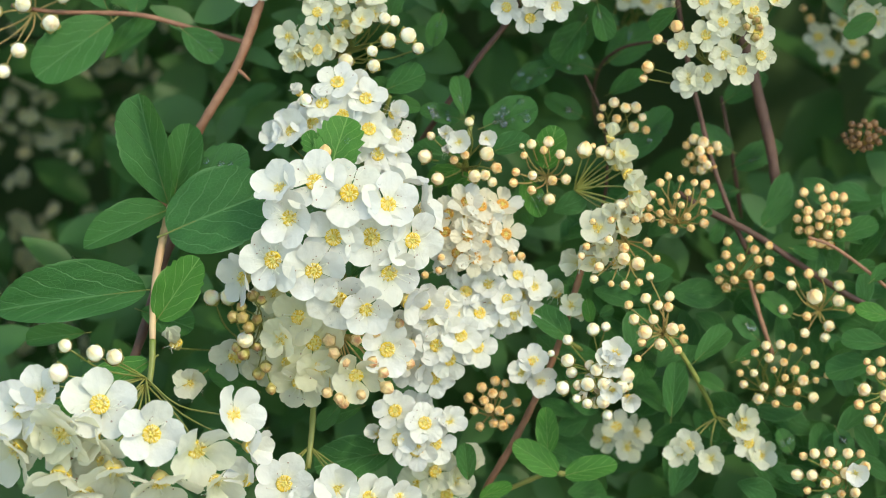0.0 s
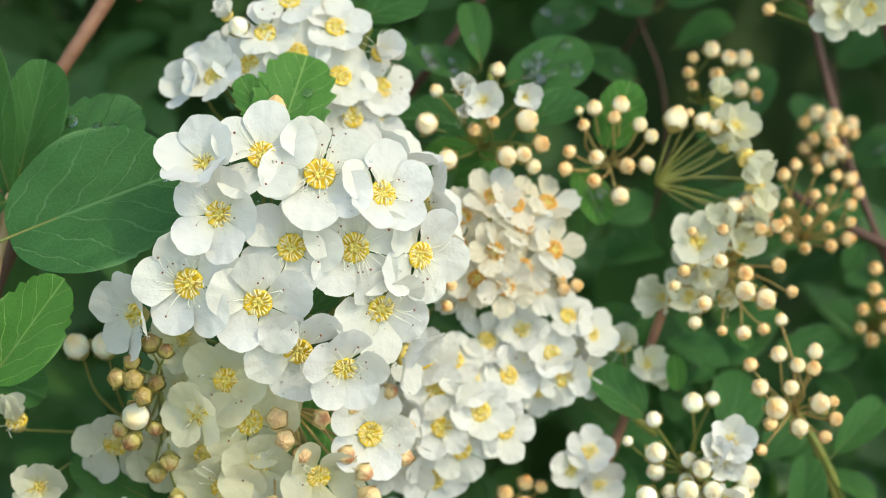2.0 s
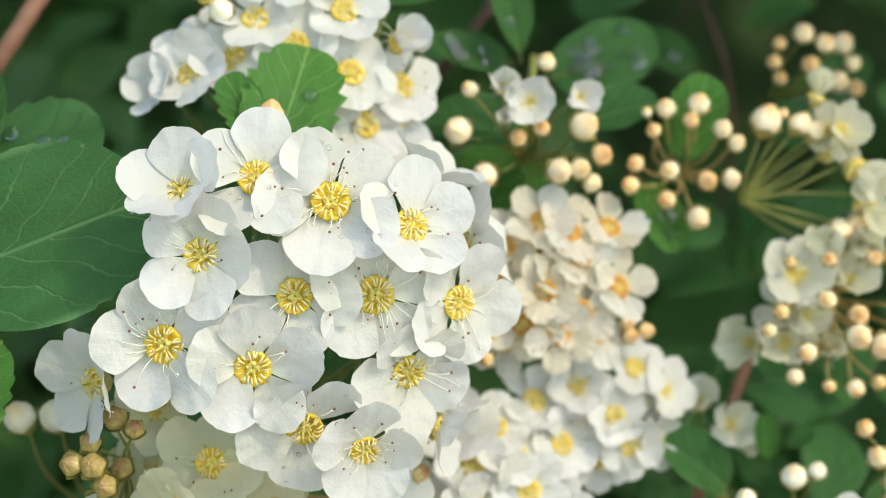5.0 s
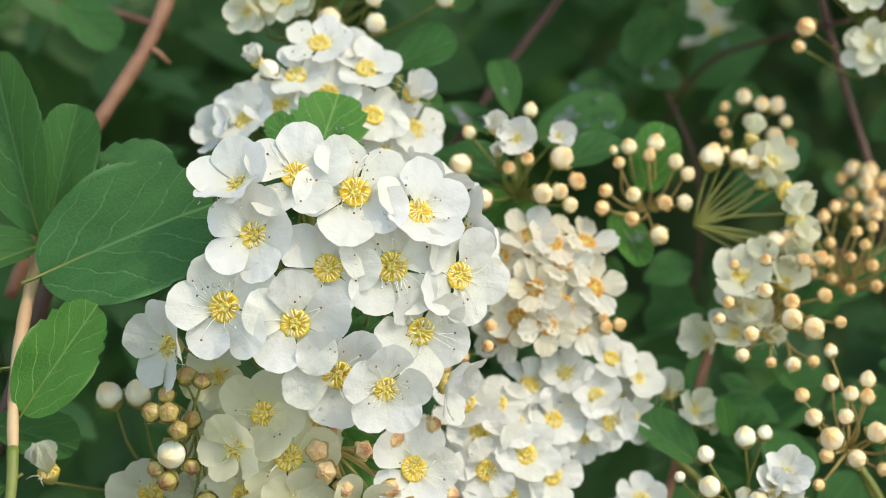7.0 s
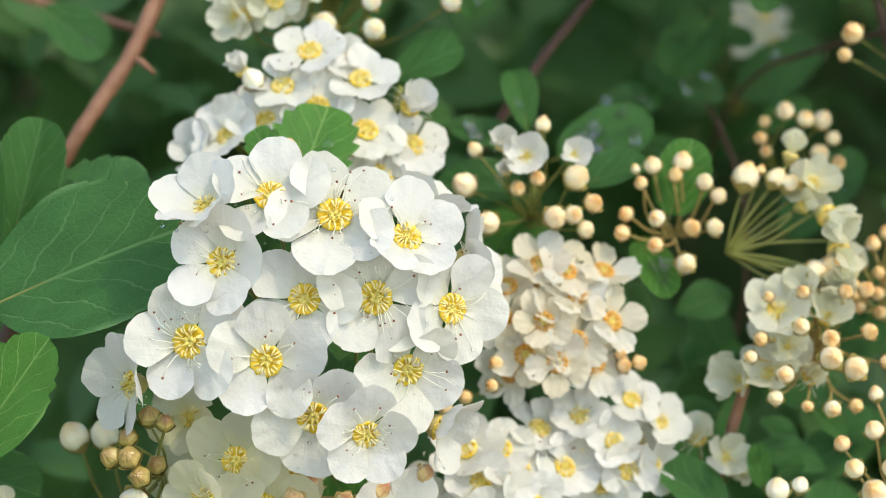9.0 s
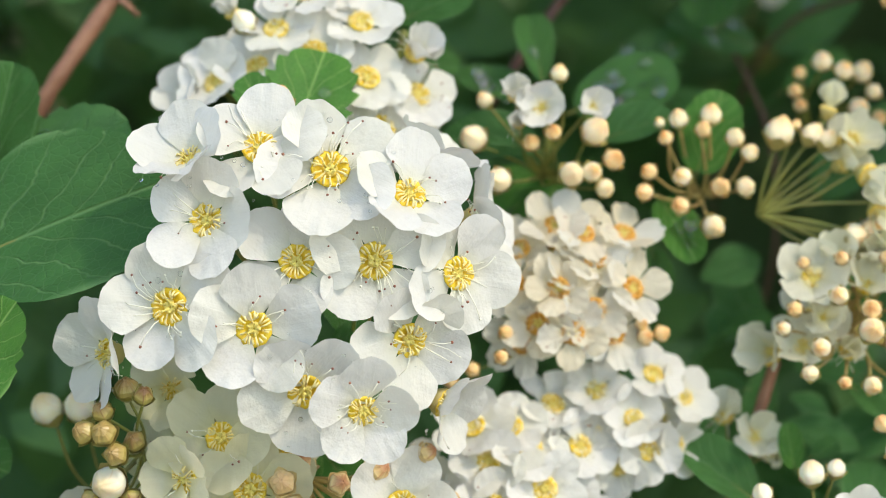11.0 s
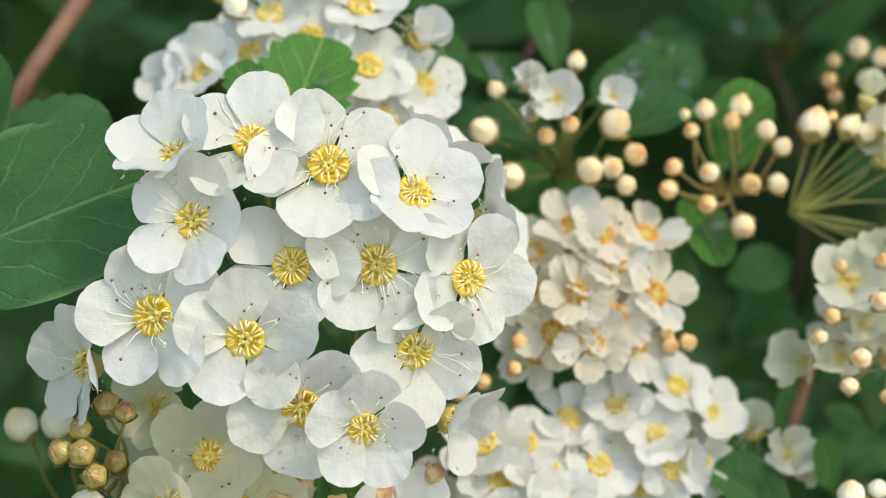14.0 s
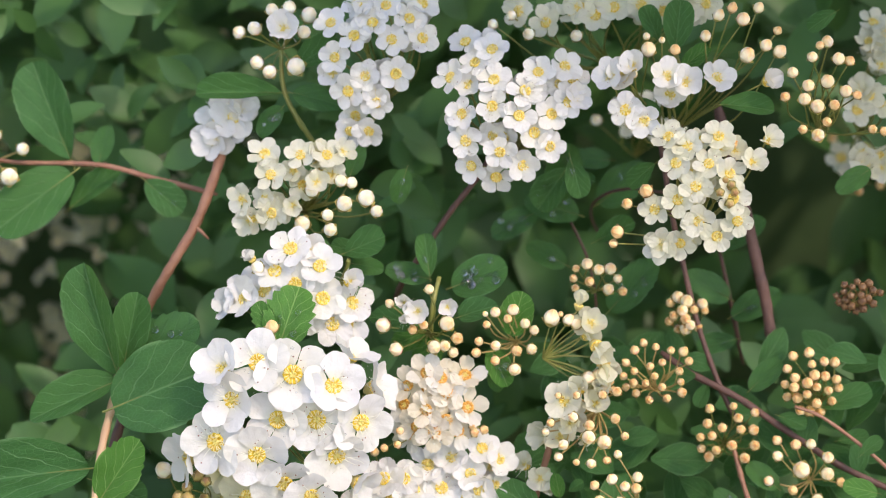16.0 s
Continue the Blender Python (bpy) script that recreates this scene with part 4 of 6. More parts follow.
cluster('wide cluster of small cream buds', (7.43, 3.75, -2.69), (7.43, 3.37, -2.33),
        buds=[(6.81, 2.51, -2.47), (7.67, 2.27, -2.57), (6.96, 2.37, -2.27), (7.86, 2.41, -1.90), (7.99, 2.38, -2.13), (8.02, 2.42, -2.40), (7.33, 2.40, -2.79), (7.63, 2.23, -2.21), (7.20, 2.28, -2.01), (6.75, 2.53, -2.28), (7.70, 2.40, -2.83), (7.12, 2.29, -2.50), (7.41, 2.36, -1.79), (6.99, 2.44, -1.94), (7.78, 2.28, -2.39), (8.23, 2.55, -2.32), (7.40, 2.29, -2.57), (7.28, 2.24, -2.21), (7.98, 2.45, -2.69), (7.04, 2.39, -2.71), (7.61, 2.38, -1.84), (7.44, 2.21, -2.08), (7.46, 2.19, -2.34), (7.17, 2.41, -1.81), (6.84, 2.52, -2.08)], bud_size=0.105)
cluster('cluster of cream buds on fanned green stalks', (9.24, 2.30, -2.55), (8.87, 2.51, -2.61),
        buds=[(8.81, 1.75, -2.19), (8.96, 1.64, -2.27), (8.67, 1.62, -2.50), (8.86, 1.69, -2.81, 1.10), (8.60, 1.70, -2.75), (8.99, 1.86, -2.05), (9.04, 1.65, -2.60), (8.97, 1.92, -3.18), (8.79, 1.73, -3.03), (9.13, 1.80, -2.94), (8.76, 1.83, -2.05, 0.80)], bud_size=0.125)
cluster('cluster of cream buds with one flower opening', (8.51, 2.44, -4.07), (8.51, 2.00, -3.89),
        flowers=[(8.51, 1.50, -3.87, 1.00, 0.50)],
        buds=[(7.82, 1.68, -3.92), (8.35, 1.51, -3.87), (7.62, 1.93, -3.94), (8.41, 1.67, -3.56), (7.86, 1.67, -3.56), (8.07, 1.76, -4.31), (8.02, 1.59, -4.05), (8.11, 1.63, -3.53), (8.31, 1.70, -4.23), (8.65, 1.81, -3.58), (8.58, 1.73, -4.00), (7.77, 1.84, -4.19), (7.70, 1.83, -3.62), (8.72, 1.82, -3.80), (8.01, 1.57, -3.71), (8.20, 1.48, -3.73), (8.55, 1.78, -4.22), (8.20, 1.54, -3.99)], bud_size=0.12, size=0.27)
cluster('small cluster of tan buds on brown stalks', (2.56, 3.17, -3.01), (2.56, 2.73, -2.81),
        buds=[(2.49, 2.02, -2.84), (2.24, 2.17, -2.89), (2.15, 2.29, -2.68), (2.34, 2.33, -3.17), (2.55, 2.01, -2.59), (2.37, 2.19, -2.50), (2.57, 2.18, -3.10), (2.84, 2.18, -3.03), (2.77, 2.30, -2.44), (2.66, 2.01, -2.88), (2.96, 2.30, -2.76), (2.41, 2.05, -2.71), (2.60, 2.29, -2.40), (2.72, 2.10, -2.62), (2.73, 2.23, -3.14)], bud_kind='tan', bud_size=0.1, red=True)
cluster('small cluster of cream buds above a spent head', (4.74, 3.46, 1.81), (4.74, 3.03, 2.04),
        buds=[(4.38, 2.50, 2.05), (4.42, 2.47, 2.21), (4.60, 2.35, 2.29), (4.79, 2.32, 2.20), (4.97, 2.40, 2.21), (4.41, 2.43, 1.90), (4.64, 2.28, 2.01), (5.09, 2.48, 2.05), (5.17, 2.63, 1.84), (4.94, 2.43, 1.88)], bud_size=0.11)
cluster('shaded cluster of greenish buds deep in the shrub', (6.20, 4.22, 1.24), (6.20, 3.78, 1.42),
        buds=[(6.47, 3.37, 1.61), (6.40, 3.32, 1.23), (6.14, 3.14, 1.51), (6.21, 3.21, 1.66), (6.07, 3.41, 1.19), (6.19, 3.25, 1.20), (6.19, 3.14, 1.37), (6.51, 3.40, 1.50), (5.95, 3.43, 1.62), (6.00, 3.24, 1.42), (6.07, 3.36, 1.72), (6.33, 3.19, 1.52), (5.93, 3.37, 1.32), (6.27, 3.16, 1.27)], bud_size=0.12, kind='pale')
cluster('withered brown seed cluster on a thin stalk', (8.91, 3.78, 1.57), (8.91, 3.34, 1.75),
        buds=[(9.01, 2.84, 1.57), (8.82, 2.81, 1.61), (8.70, 2.85, 1.84), (9.08, 2.77, 1.74), (8.80, 2.72, 1.78), (8.98, 2.74, 1.69), (8.99, 2.81, 1.92), (8.82, 2.72, 1.92), (8.73, 2.82, 1.71), (9.29, 2.97, 1.82), (8.64, 2.91, 1.67), (9.17, 2.87, 1.65), (8.96, 2.73, 1.79), (9.17, 2.90, 1.86), (8.90, 2.86, 1.53), (8.73, 2.89, 1.61), (8.60, 2.96, 1.77), (9.11, 2.92, 1.97), (8.71, 2.82, 1.95), (8.91, 2.81, 2.00)], bud_kind='withered_capsule', bud_size=0.08, red=True)

# white heads low on the right, some in pale petals that stand in for shade
cluster('pair of white flowers with pale centres', (3.20, 2.91, -2.43), (3.20, 2.47, -2.25),
        flowers=[(3.22, 1.94, -2.05, 1.00, 0.80), (3.33, 2.05, -2.39, 1.00, 0.70), (3.04, 1.91, -2.24, 0.90, 0.60)], size=0.31)
cluster('small white flower head half hidden by leaves', (6.43, 3.10, -3.07), (6.52, 3.62, -3.52),
        flowers=[(6.77, 2.63, -3.20), (6.91, 2.62, -3.48), (7.11, 2.69, -3.68, 1.00, 0.80), (5.93, 2.70, -3.52, 1.00, 0.80), (5.78, 2.77, -3.64, 1.00, 0.70), (6.29, 2.63, -3.74, 1.00, 0.60), (6.85, 2.65, -3.10, 0.90, 0.60)], size=0.32, kind='pale')
cluster('pale flower head shaded under buds', (4.88, 5.08, -3.69), (4.88, 4.64, -3.51),
        flowers=[(4.78, 4.08, -3.32, 1.00, 0.80), (5.14, 4.24, -3.43, 1.00, 0.80), (4.96, 4.09, -3.67, 1.00, 0.70), (4.63, 4.17, -3.53)], size=0.31, kind='pale')
cluster('small pale flowers behind a twig', (3.83, 3.09, -1.30), (3.83, 2.65, -1.12),
        flowers=[(3.63, 2.22, -0.93, 1.00, 0.50), (3.86, 2.09, -1.12, 1.00, 0.50), (4.00, 2.15, -1.26, 0.80, 0.40)], size=0.29, kind='pale')
cluster('shaded pale flowers at the foot of the shrub', (1.73, 3.49, -4.30), (1.73, 3.06, -4.10),
        flowers=[(1.59, 2.40, -3.94), (1.92, 2.46, -4.09, 1.00, 0.50), (1.30, 2.58, -4.20), (2.06, 2.59, -3.82, 1.00, 0.40), (1.78, 2.47, -4.33)], size=0.42, kind='pale')

# heads along the top
cluster('cream flower head with white buds beside it', (-0.09, 3.09, 3.12), (-0.09, 2.74, 3.55),
        flowers=[(-0.46, 1.54, 4.03), (0.12, 1.47, 4.01), (0.53, 1.54, 4.01), (-0.34, 1.40, 3.70), (-0.80, 1.55, 3.31, 1.00, 0.80), (-0.00, 1.49, 3.22, 0.90, 0.50), (0.36, 1.50, 3.58, 0.90, 0.60), (-0.34, 1.51, 3.10), (-0.73, 1.66, 2.98, 1.00, 0.70), (0.75, 1.74, 4.06, 0.90, 0.70)],
        buds=[(0.76, 1.46, 3.61), (0.92, 1.55, 3.58), (0.82, 1.44, 3.25, 1.10), (1.15, 1.55, 3.34, 1.20), (1.31, 1.60, 3.13), (0.56, 1.41, 3.07), (0.58, 1.54, 2.84, 1.10), (0.11, 1.71, 2.93, 1.10), (0.29, 1.55, 3.46)], size=0.285, kind='pale', bud_kind='white', bud_size=0.135, fill=12)
cluster('tall dense white flower head', (1.23, 3.87, 4.99), (1.23, 3.57, 5.57),
        flowers=[(0.96, 2.00, 6.43), (1.42, 1.95, 6.39), (1.98, 2.14, 6.43), (0.93, 1.79, 5.90), (1.52, 1.85, 5.84), (2.00, 1.95, 5.87), (1.59, 1.84, 5.30), (1.27, 1.96, 4.85), (1.10, 1.88, 5.27), (0.82, 1.90, 5.03), (0.81, 2.20, 4.41), (1.12, 2.15, 4.41), (0.54, 1.94, 6.12), (0.61, 1.87, 5.57), (1.79, 1.95, 6.18), (1.22, 1.85, 6.11)], size=0.285, fill=14)
cluster('big domed white flower head with golden centres', (3.39, 3.74, 4.12), (3.39, 3.43, 4.70),
        flowers=[(2.45, 1.91, 5.24), (2.84, 1.88, 5.47), (3.15, 1.72, 5.19), (3.13, 1.61, 4.77), (3.55, 1.57, 4.62), (3.64, 1.64, 5.01), (2.64, 1.78, 4.66), (2.70, 1.85, 4.24), (3.24, 1.73, 4.06), (2.78, 1.94, 3.85), (3.60, 1.87, 3.85), (3.17, 2.00, 3.67), (4.05, 1.74, 4.65), (4.02, 1.83, 4.15), (4.37, 1.99, 5.20), (4.25, 1.96, 5.41), (3.78, 1.72, 4.36), (2.67, 2.13, 5.82), (3.11, 1.92, 5.68), (4.31, 1.84, 4.84), (3.84, 1.79, 5.31)], size=0.29, fill=16)
cluster('drooping white flower head with a few brown withered flowers', (6.41, 3.23, 2.88), (6.41, 2.92, 3.44),
        flowers=[(6.16, 1.30, 4.13), (6.48, 1.21, 3.86), (6.80, 1.25, 3.71), (6.28, 1.20, 3.51), (6.01, 1.23, 3.31), (5.66, 1.39, 3.16), (6.33, 1.20, 2.98), (5.73, 1.53, 2.58), (6.05, 1.43, 2.64), (6.61, 1.37, 2.75), (5.87, 1.41, 4.28), (6.85, 1.18, 3.33), (6.63, 1.35, 4.28), (6.92, 1.32, 2.98), (5.98, 1.27, 3.87), (7.15, 1.33, 3.87, 1.00, 0.60), (7.40, 1.62, 4.23, 1.00, 0.50)],
        buds=[(6.75, 1.55, 4.37, 0.70), (6.67, 1.44, 4.19, 0.70), (6.90, 1.60, 4.17, 0.70), (5.52, 1.17, 3.45, 1.20), (5.23, 1.31, 3.25), (5.08, 1.47, 2.81, 1.20), (5.02, 1.57, 2.63)], size=0.275, kind='pale', bud_kind='tan', bud_size=0.1, fill=12)
cluster('few red-brown seed capsules among white flowers', (6.80, 1.90, 3.80), (6.80, 2.20, 3.60),
        buds=[(6.64, 1.00, 3.42), (6.82, 1.10, 3.54), (6.79, 1.05, 3.25), (6.77, 1.20, 3.50), (6.87, 1.15, 3.42), (6.73, 1.20, 3.60)], bud_kind='capsule', bud_size=0.085, red=True)
cluster('spray of cream buds and opening flowers', (5.88, 3.89, 4.31), (5.88, 3.62, 5.00),
        flowers=[(5.32, 1.69, 5.39, 1.00, 0.50), (5.85, 1.62, 5.23, 1.00, 0.70), (6.15, 1.66, 5.14, 1.00, 0.70), (6.62, 1.71, 5.20, 1.10, 0.70), (7.40, 1.92, 5.15, 1.00, 0.40), (4.97, 1.76, 5.24, 1.00, 0.70), (5.21, 1.70, 4.71, 1.00, 0.90), (5.50, 1.66, 4.53, 1.00, 0.90)],
        buds=[(5.56, 1.78, 5.66, 1.20), (5.97, 1.61, 5.64, 1.10), (5.91, 1.72, 5.47, 0.80), (6.64, 1.63, 6.17, 1.10), (6.44, 1.60, 5.85), (7.08, 1.62, 5.55, 1.20), (7.38, 1.78, 5.71, 1.10), (7.59, 1.75, 5.61, 1.10), (7.02, 1.67, 6.11, 1.10), (5.53, 1.76, 5.86, 0.60), (5.77, 1.72, 5.80, 0.60), (5.33, 1.93, 5.28, 0.80), (7.56, 1.82, 5.94), (6.85, 1.61, 6.28), (7.26, 1.73, 6.29)], size=0.3, bud_kind='cream', bud_size=0.115, fill=4)
cluster('cluster of cream and tan buds above the drooping head', (8.31, 3.27, 4.44), (8.31, 2.93, 4.92),
        buds=[(8.07, 1.55, 5.51), (8.19, 1.59, 5.69), (8.31, 1.66, 5.75), (8.47, 1.55, 5.48), (8.65, 1.62, 5.45), (8.01, 1.53, 5.07), (8.30, 1.51, 5.13), (7.66, 1.57, 4.90), (7.95, 1.49, 4.86), (8.15, 1.53, 4.75), (8.41, 1.52, 4.77), (8.30, 1.56, 4.51), (8.17, 1.64, 4.31), (7.94, 1.67, 4.40), (8.58, 1.50, 4.98), (8.76, 1.55, 4.92), (7.78, 1.64, 5.28), (9.01, 1.69, 4.40), (9.20, 1.78, 4.37)], bud_size=0.125, bud_kind='cream')
cluster('white flower head at the edge of the shrub', (9.30, 6.15, 4.48), (9.30, 5.83, 5.06),
        flowers=[(9.33, 4.44, 6.28), (9.44, 4.24, 5.53, 1.00, 0.70), (9.21, 4.44, 3.92), (9.12, 4.18, 5.18, 1.00, 0.60), (9.54, 4.37, 6.07), (9.24, 4.17, 5.05), (9.50, 4.31, 5.88), (9.15, 4.44, 4.11, 1.00, 0.70), (9.48, 4.53, 3.86, 1.00, 0.70), (9.05, 4.19, 4.81), (9.44, 4.26, 4.93), (9.26, 4.36, 5.95)], size=0.28, kind='pale', fill=10)
cluster('cluster of white buds round one opening flower', (-0.41, 2.90, 5.77), (-0.25, 2.63, 6.03),
        flowers=[(-0.25, 2.13, 6.05, 1.10, 0.50)],
        buds=[(-0.73, 2.19, 6.06, 1.20), (-1.01, 2.34, 6.01), (-0.45, 2.18, 6.36, 1.10), (-0.17, 2.22, 6.40), (0.13, 2.33, 6.28, 1.10), (0.07, 2.19, 6.00, 1.10), (-0.71, 2.27, 5.52, 1.20), (-0.51, 2.30, 5.37), (-0.07, 2.26, 5.45, 1.30)], bud_kind='white', bud_size=0.135, size=0.34)
cluster('shaded pair of white flowers', (-1.31, 3.76, 4.37), (-1.31, 3.32, 4.55),
        flowers=[(-1.43, 2.79, 4.65), (-1.18, 2.78, 4.66), (-1.53, 2.87, 4.31, 1.00, 0.70), (-1.07, 2.85, 4.78, 0.90, 0.70), (-1.35, 2.83, 4.47)], size=0.4, kind='fresh')
cluster('pale flowers high in the shrub', (5.06, 5.06, 5.58), (5.06, 4.79, 6.29),
        flowers=[(4.72, 2.70, 6.28), (5.02, 2.69, 6.40), (5.45, 2.72, 6.43), (5.82, 2.79, 6.34), (6.18, 2.89, 6.41), (4.47, 2.75, 6.41), (3.48, 2.98, 6.38), (3.92, 2.89, 6.18), (6.49, 2.95, 6.47)],
        buds=[(4.41, 2.95, 5.97, 1.20), (3.37, 2.73, 6.29), (3.65, 2.66, 5.98), (3.06, 2.82, 6.15)], size=0.3, kind='pale', bud_kind='white', bud_size=0.12, fill=10)

cluster('shaded pale flowers between two larger heads', (5.41, 9.60, 4.15), (5.41, 9.20, 4.42),
        flowers=[(5.31, 7.95, 4.74), (5.69, 8.05, 4.70), (5.96, 8.20, 4.58), (5.21, 8.10, 5.02), (5.58, 8.10, 5.08)],
        buds=[(4.67, 8.20, 4.81), (6.28, 8.20, 4.65, 0.90)], size=0.31, kind='pale', bud_kind='white', bud_size=0.12)
cluster('loose pale flower head with brown-tipped buds in the shade', (9.71, 11.10, 3.75), (9.72, 10.70, 3.98),
        flowers=[(9.35, 9.60, 4.13), (9.81, 9.50, 4.39), (9.55, 9.45, 3.79), (10.03, 9.55, 4.02), (10.25, 9.70, 4.58), (9.91, 9.75, 4.78)],
        buds=[(9.18, 9.60, 4.50), (9.06, 9.70, 4.73, 0.90), (10.31, 9.60, 3.77), (10.09, 9.60, 3.60), (9.69, 9.60, 3.48, 0.90), (9.52, 9.70, 4.95)], size=0.30, kind='pale', bud_kind='tan', bud_size=0.11)

# buds and leaves at the upper left
cluster('cluster of white buds on thin red stalks', (-5.42, 3.70, 3.98), (-5.63, 4.21, 3.69),
        buds=[(-5.01, 2.99, 3.69, 1.15), (-5.57, 3.03, 3.23, 1.20), (-5.87, 3.21, 2.89, 1.00), (-5.48, 2.93, 4.01, 1.10), (-4.84, 3.20, 4.16, 0.90), (-6.13, 3.04, 3.52, 1.10), (-5.98, 2.99, 3.90), (-5.30, 3.06, 4.39), (-5.80, 3.07, 4.38), (-6.32, 3.20, 3.14)], bud_kind='white', bud_size=0.16, red=True)
twig('thin red-brown twig with a few oval green leaves', [(-1.62, 3.60, 3.40), (-2.65, 3.50, 3.66), (-3.63, 3.50, 3.90), (-5.01, 3.50, 3.94), (-5.81, 3.60, 4.07)], 0.05, 0.035, BARK, [
    ((-4.06, 3.40, 3.75), (-5.28, 3.00, 2.81), 0.62, 'broad', (0.3, -1, 0.5), 0),
    ((-4.23, 3.90, 3.16), (-3.36, 3.80, 3.85), 0.42, 'green', (0, -1, 0.45), 0),
    ((-2.81, 3.40, 3.63), (-2.15, 3.30, 3.11), 0.66, 'green', (0, -1, 0.3), 2),
    ((-4.13, 3.60, 4.00), (-4.75, 3.30, 5.60), 0.55, 'green', (-0.3, -1, 0.4), 0),
    ((-3.65, 3.60, 3.91), (-3.60, 4.00, 4.61), 0.5, 'dark', (0, -1, 0.45), 0)])
twig('stout red-brown branch with a short spur', [(-1.28, 3.20, 5.23), (-1.40, 2.90, 4.14), (-1.58, 2.70, 3.45), (-1.80, 2.60, 2.88), (-2.10, 2.55, 2.36), (-2.38, 2.60, 1.91), (-2.87, 3.00, 1.13), (-3.28, 3.40, 0.31)], 0.085, 0.075, BARK, name='branch', category='branch', spurs=[[(-1.8, 2.6, 2.88), (-1.67, 2.52, 2.79), (-1.55, 2.5, 2.67)]])
twig('purple-brown twig behind a leafy shoot', [(-2.70, 2.20, 0.40), (-2.96, 2.20, -0.36), (-3.22, 2.10, -1.31), (-3.48, 2.00, -2.15), (-3.79, 2.00, -3.19)], 0.085, 0.075, BARK_DARK, name='twig')
peach_shoot = twig('peach-barked leafy shoot with fresh toothed leaves', [(-2.74, 1.45, 0.56), (-2.80, 1.20, 0.20), (-2.87, 0.75, -0.46), (-2.89, 0.35, -1.16), (-2.86, 0.10, -1.70)], 0.075, 0.05, BARK_PALE, [
    ((-2.76, 1.28, 0.55), (-3.25, 0.75, 2.27), 0.5, 'green', (-0.45, -1, 0.2), 0),
    ((-2.70, 1.34, 0.60), (-2.40, 1.10, 1.85), 0.48, 'green', (0.2, -1, 0.2), 0),
    ((-2.62, 1.36, 0.60), (-1.50, 1.15, 1.42), 0.66, 'dark', (0.1, -1, 0.4), 9),
    ((-2.70, 0.75, 0.08), (-1.10, 0.38, 0.76), 0.78, 'broad', (0.05, -1, 0.25), 0),
    ((-2.78, 1.22, 0.45), (-4.12, 0.95, -0.10), 0.46, 'oval', (-0.1, -1, 0.5), 0),
    ((-3.02, 0.52, -0.84), (-5.45, 0.45, -1.10), 0.42, 'oval', (0, -1, 0.35), 0),
    ((-2.80, 0.30, -1.28), (-2.12, -0.03, -0.33), 0.60, 'heart', (0.1, -1, 0.3), 0),
    ((-2.93, 0.10, -1.96), (-4.41, -0.20, -2.84), 0.4, 'young', (-0.2, -1, 0.8), 0)])
part("green_stem", add_tube(bmesh.new(), smooth_path([(Vector(p) - Vector((-2.74, 1.45, 0.56))) * CM for p in ((-2.865, 0.13, -1.62), (-2.85, -0.05, -1.95), (-2.86, -0.28, -2.30))], 5), [0.056 * CM - 0.00001 * k for k in range(11)], 10), STALK, peach_shoot, "yellow-green young end of the shoot")

# leaves among the heads
twig('green leafy shoot with two broad toothed leaves over a white head', [(-0.10, 1.30, 0.60), (-0.16, 0.85, 1.05), (-0.20, 0.62, 1.28)], 0.045, 0.036, STALK, [
    ((-0.12, 0.80, 1.03), (0.17, 1.00, 1.97), 0.84, 'toothed', (0, -1, 0.3), 4),
    ((-0.17, 0.85, 1.16), (-0.50, 0.92, 1.72), 0.62, 'toothed', (-0.2, -1, 0.4), 1)], name='leafy_shoot', category='leafy shoot')
twig('leafy shoot with an oval leaf beside a white head', [(0.54, 2.30, 1.73), (0.74, 2.00, 2.09), (0.84, 1.80, 2.36)], 0.045, 0.036, STALK, [
    ((0.76, 1.90, 2.46), (1.42, 1.70, 2.74), 0.75, 'green', (0.1, -1, 0.5), 0),
    ((0.83, 2.20, 2.29), (1.35, 2.30, 2.20), 0.6, 'dark', (0.3, -1, 0.3), 0)], name='leafy_shoot', category='leafy shoot')
twig('leafy shoot with dewy rounded leaves behind the buds', [(2.19, 3.08, 0.62), (2.09, 2.48, 1.19), (2.14, 2.28, 1.65), (2.22, 2.48, 2.06)], 0.045, 0.036, STALK, [
    ((2.01, 1.93, 1.34), (1.16, 1.88, 1.48), 0.60, 'oval', (0, -1, 0.5), 0),
    ((2.58, 1.93, 1.45), (3.18, 1.83, 1.67), 0.66, 'oval', (0, -1, 0.5), 0),
    ((3.39, 1.98, 1.17), (3.60, 1.78, 1.85), 0.76, 'young', (0.2, -1, 0.4), 0),
    ((2.41, 2.68, 1.89), (3.31, 2.48, 2.25), 0.72, 'dark', (0, -1, 0.5), 20),
    ((2.01, 2.68, 2.03), (1.34, 2.58, 2.21), 0.58, 'dark', (0, -1, 0.5), 10),
    ((2.08, 2.38, 2.07), (1.97, 2.48, 2.78), 0.5, 'green', (0, -1, 0.4), 2),
    ((3.08, 2.05, 0.95), (3.36, 1.85, 0.37), 0.62, 'young', (0, -1, 0.45), 6),
    ((2.20, 2.20, 1.12), (1.92, 2.30, 0.58), 0.85, 'young', (0, -1, 0.45), 0),
    ((2.02, 2.30, 1.20), (1.45, 2.40, 0.95), 0.70, 'young', (0, -1, 0.45), 0),
    ((3.03, 2.28, 0.52), (3.23, 2.48, 0.23), 0.6, 'dark', (0, -1, 0.45), 0)], name='leafy_shoot', category='leafy shoot')
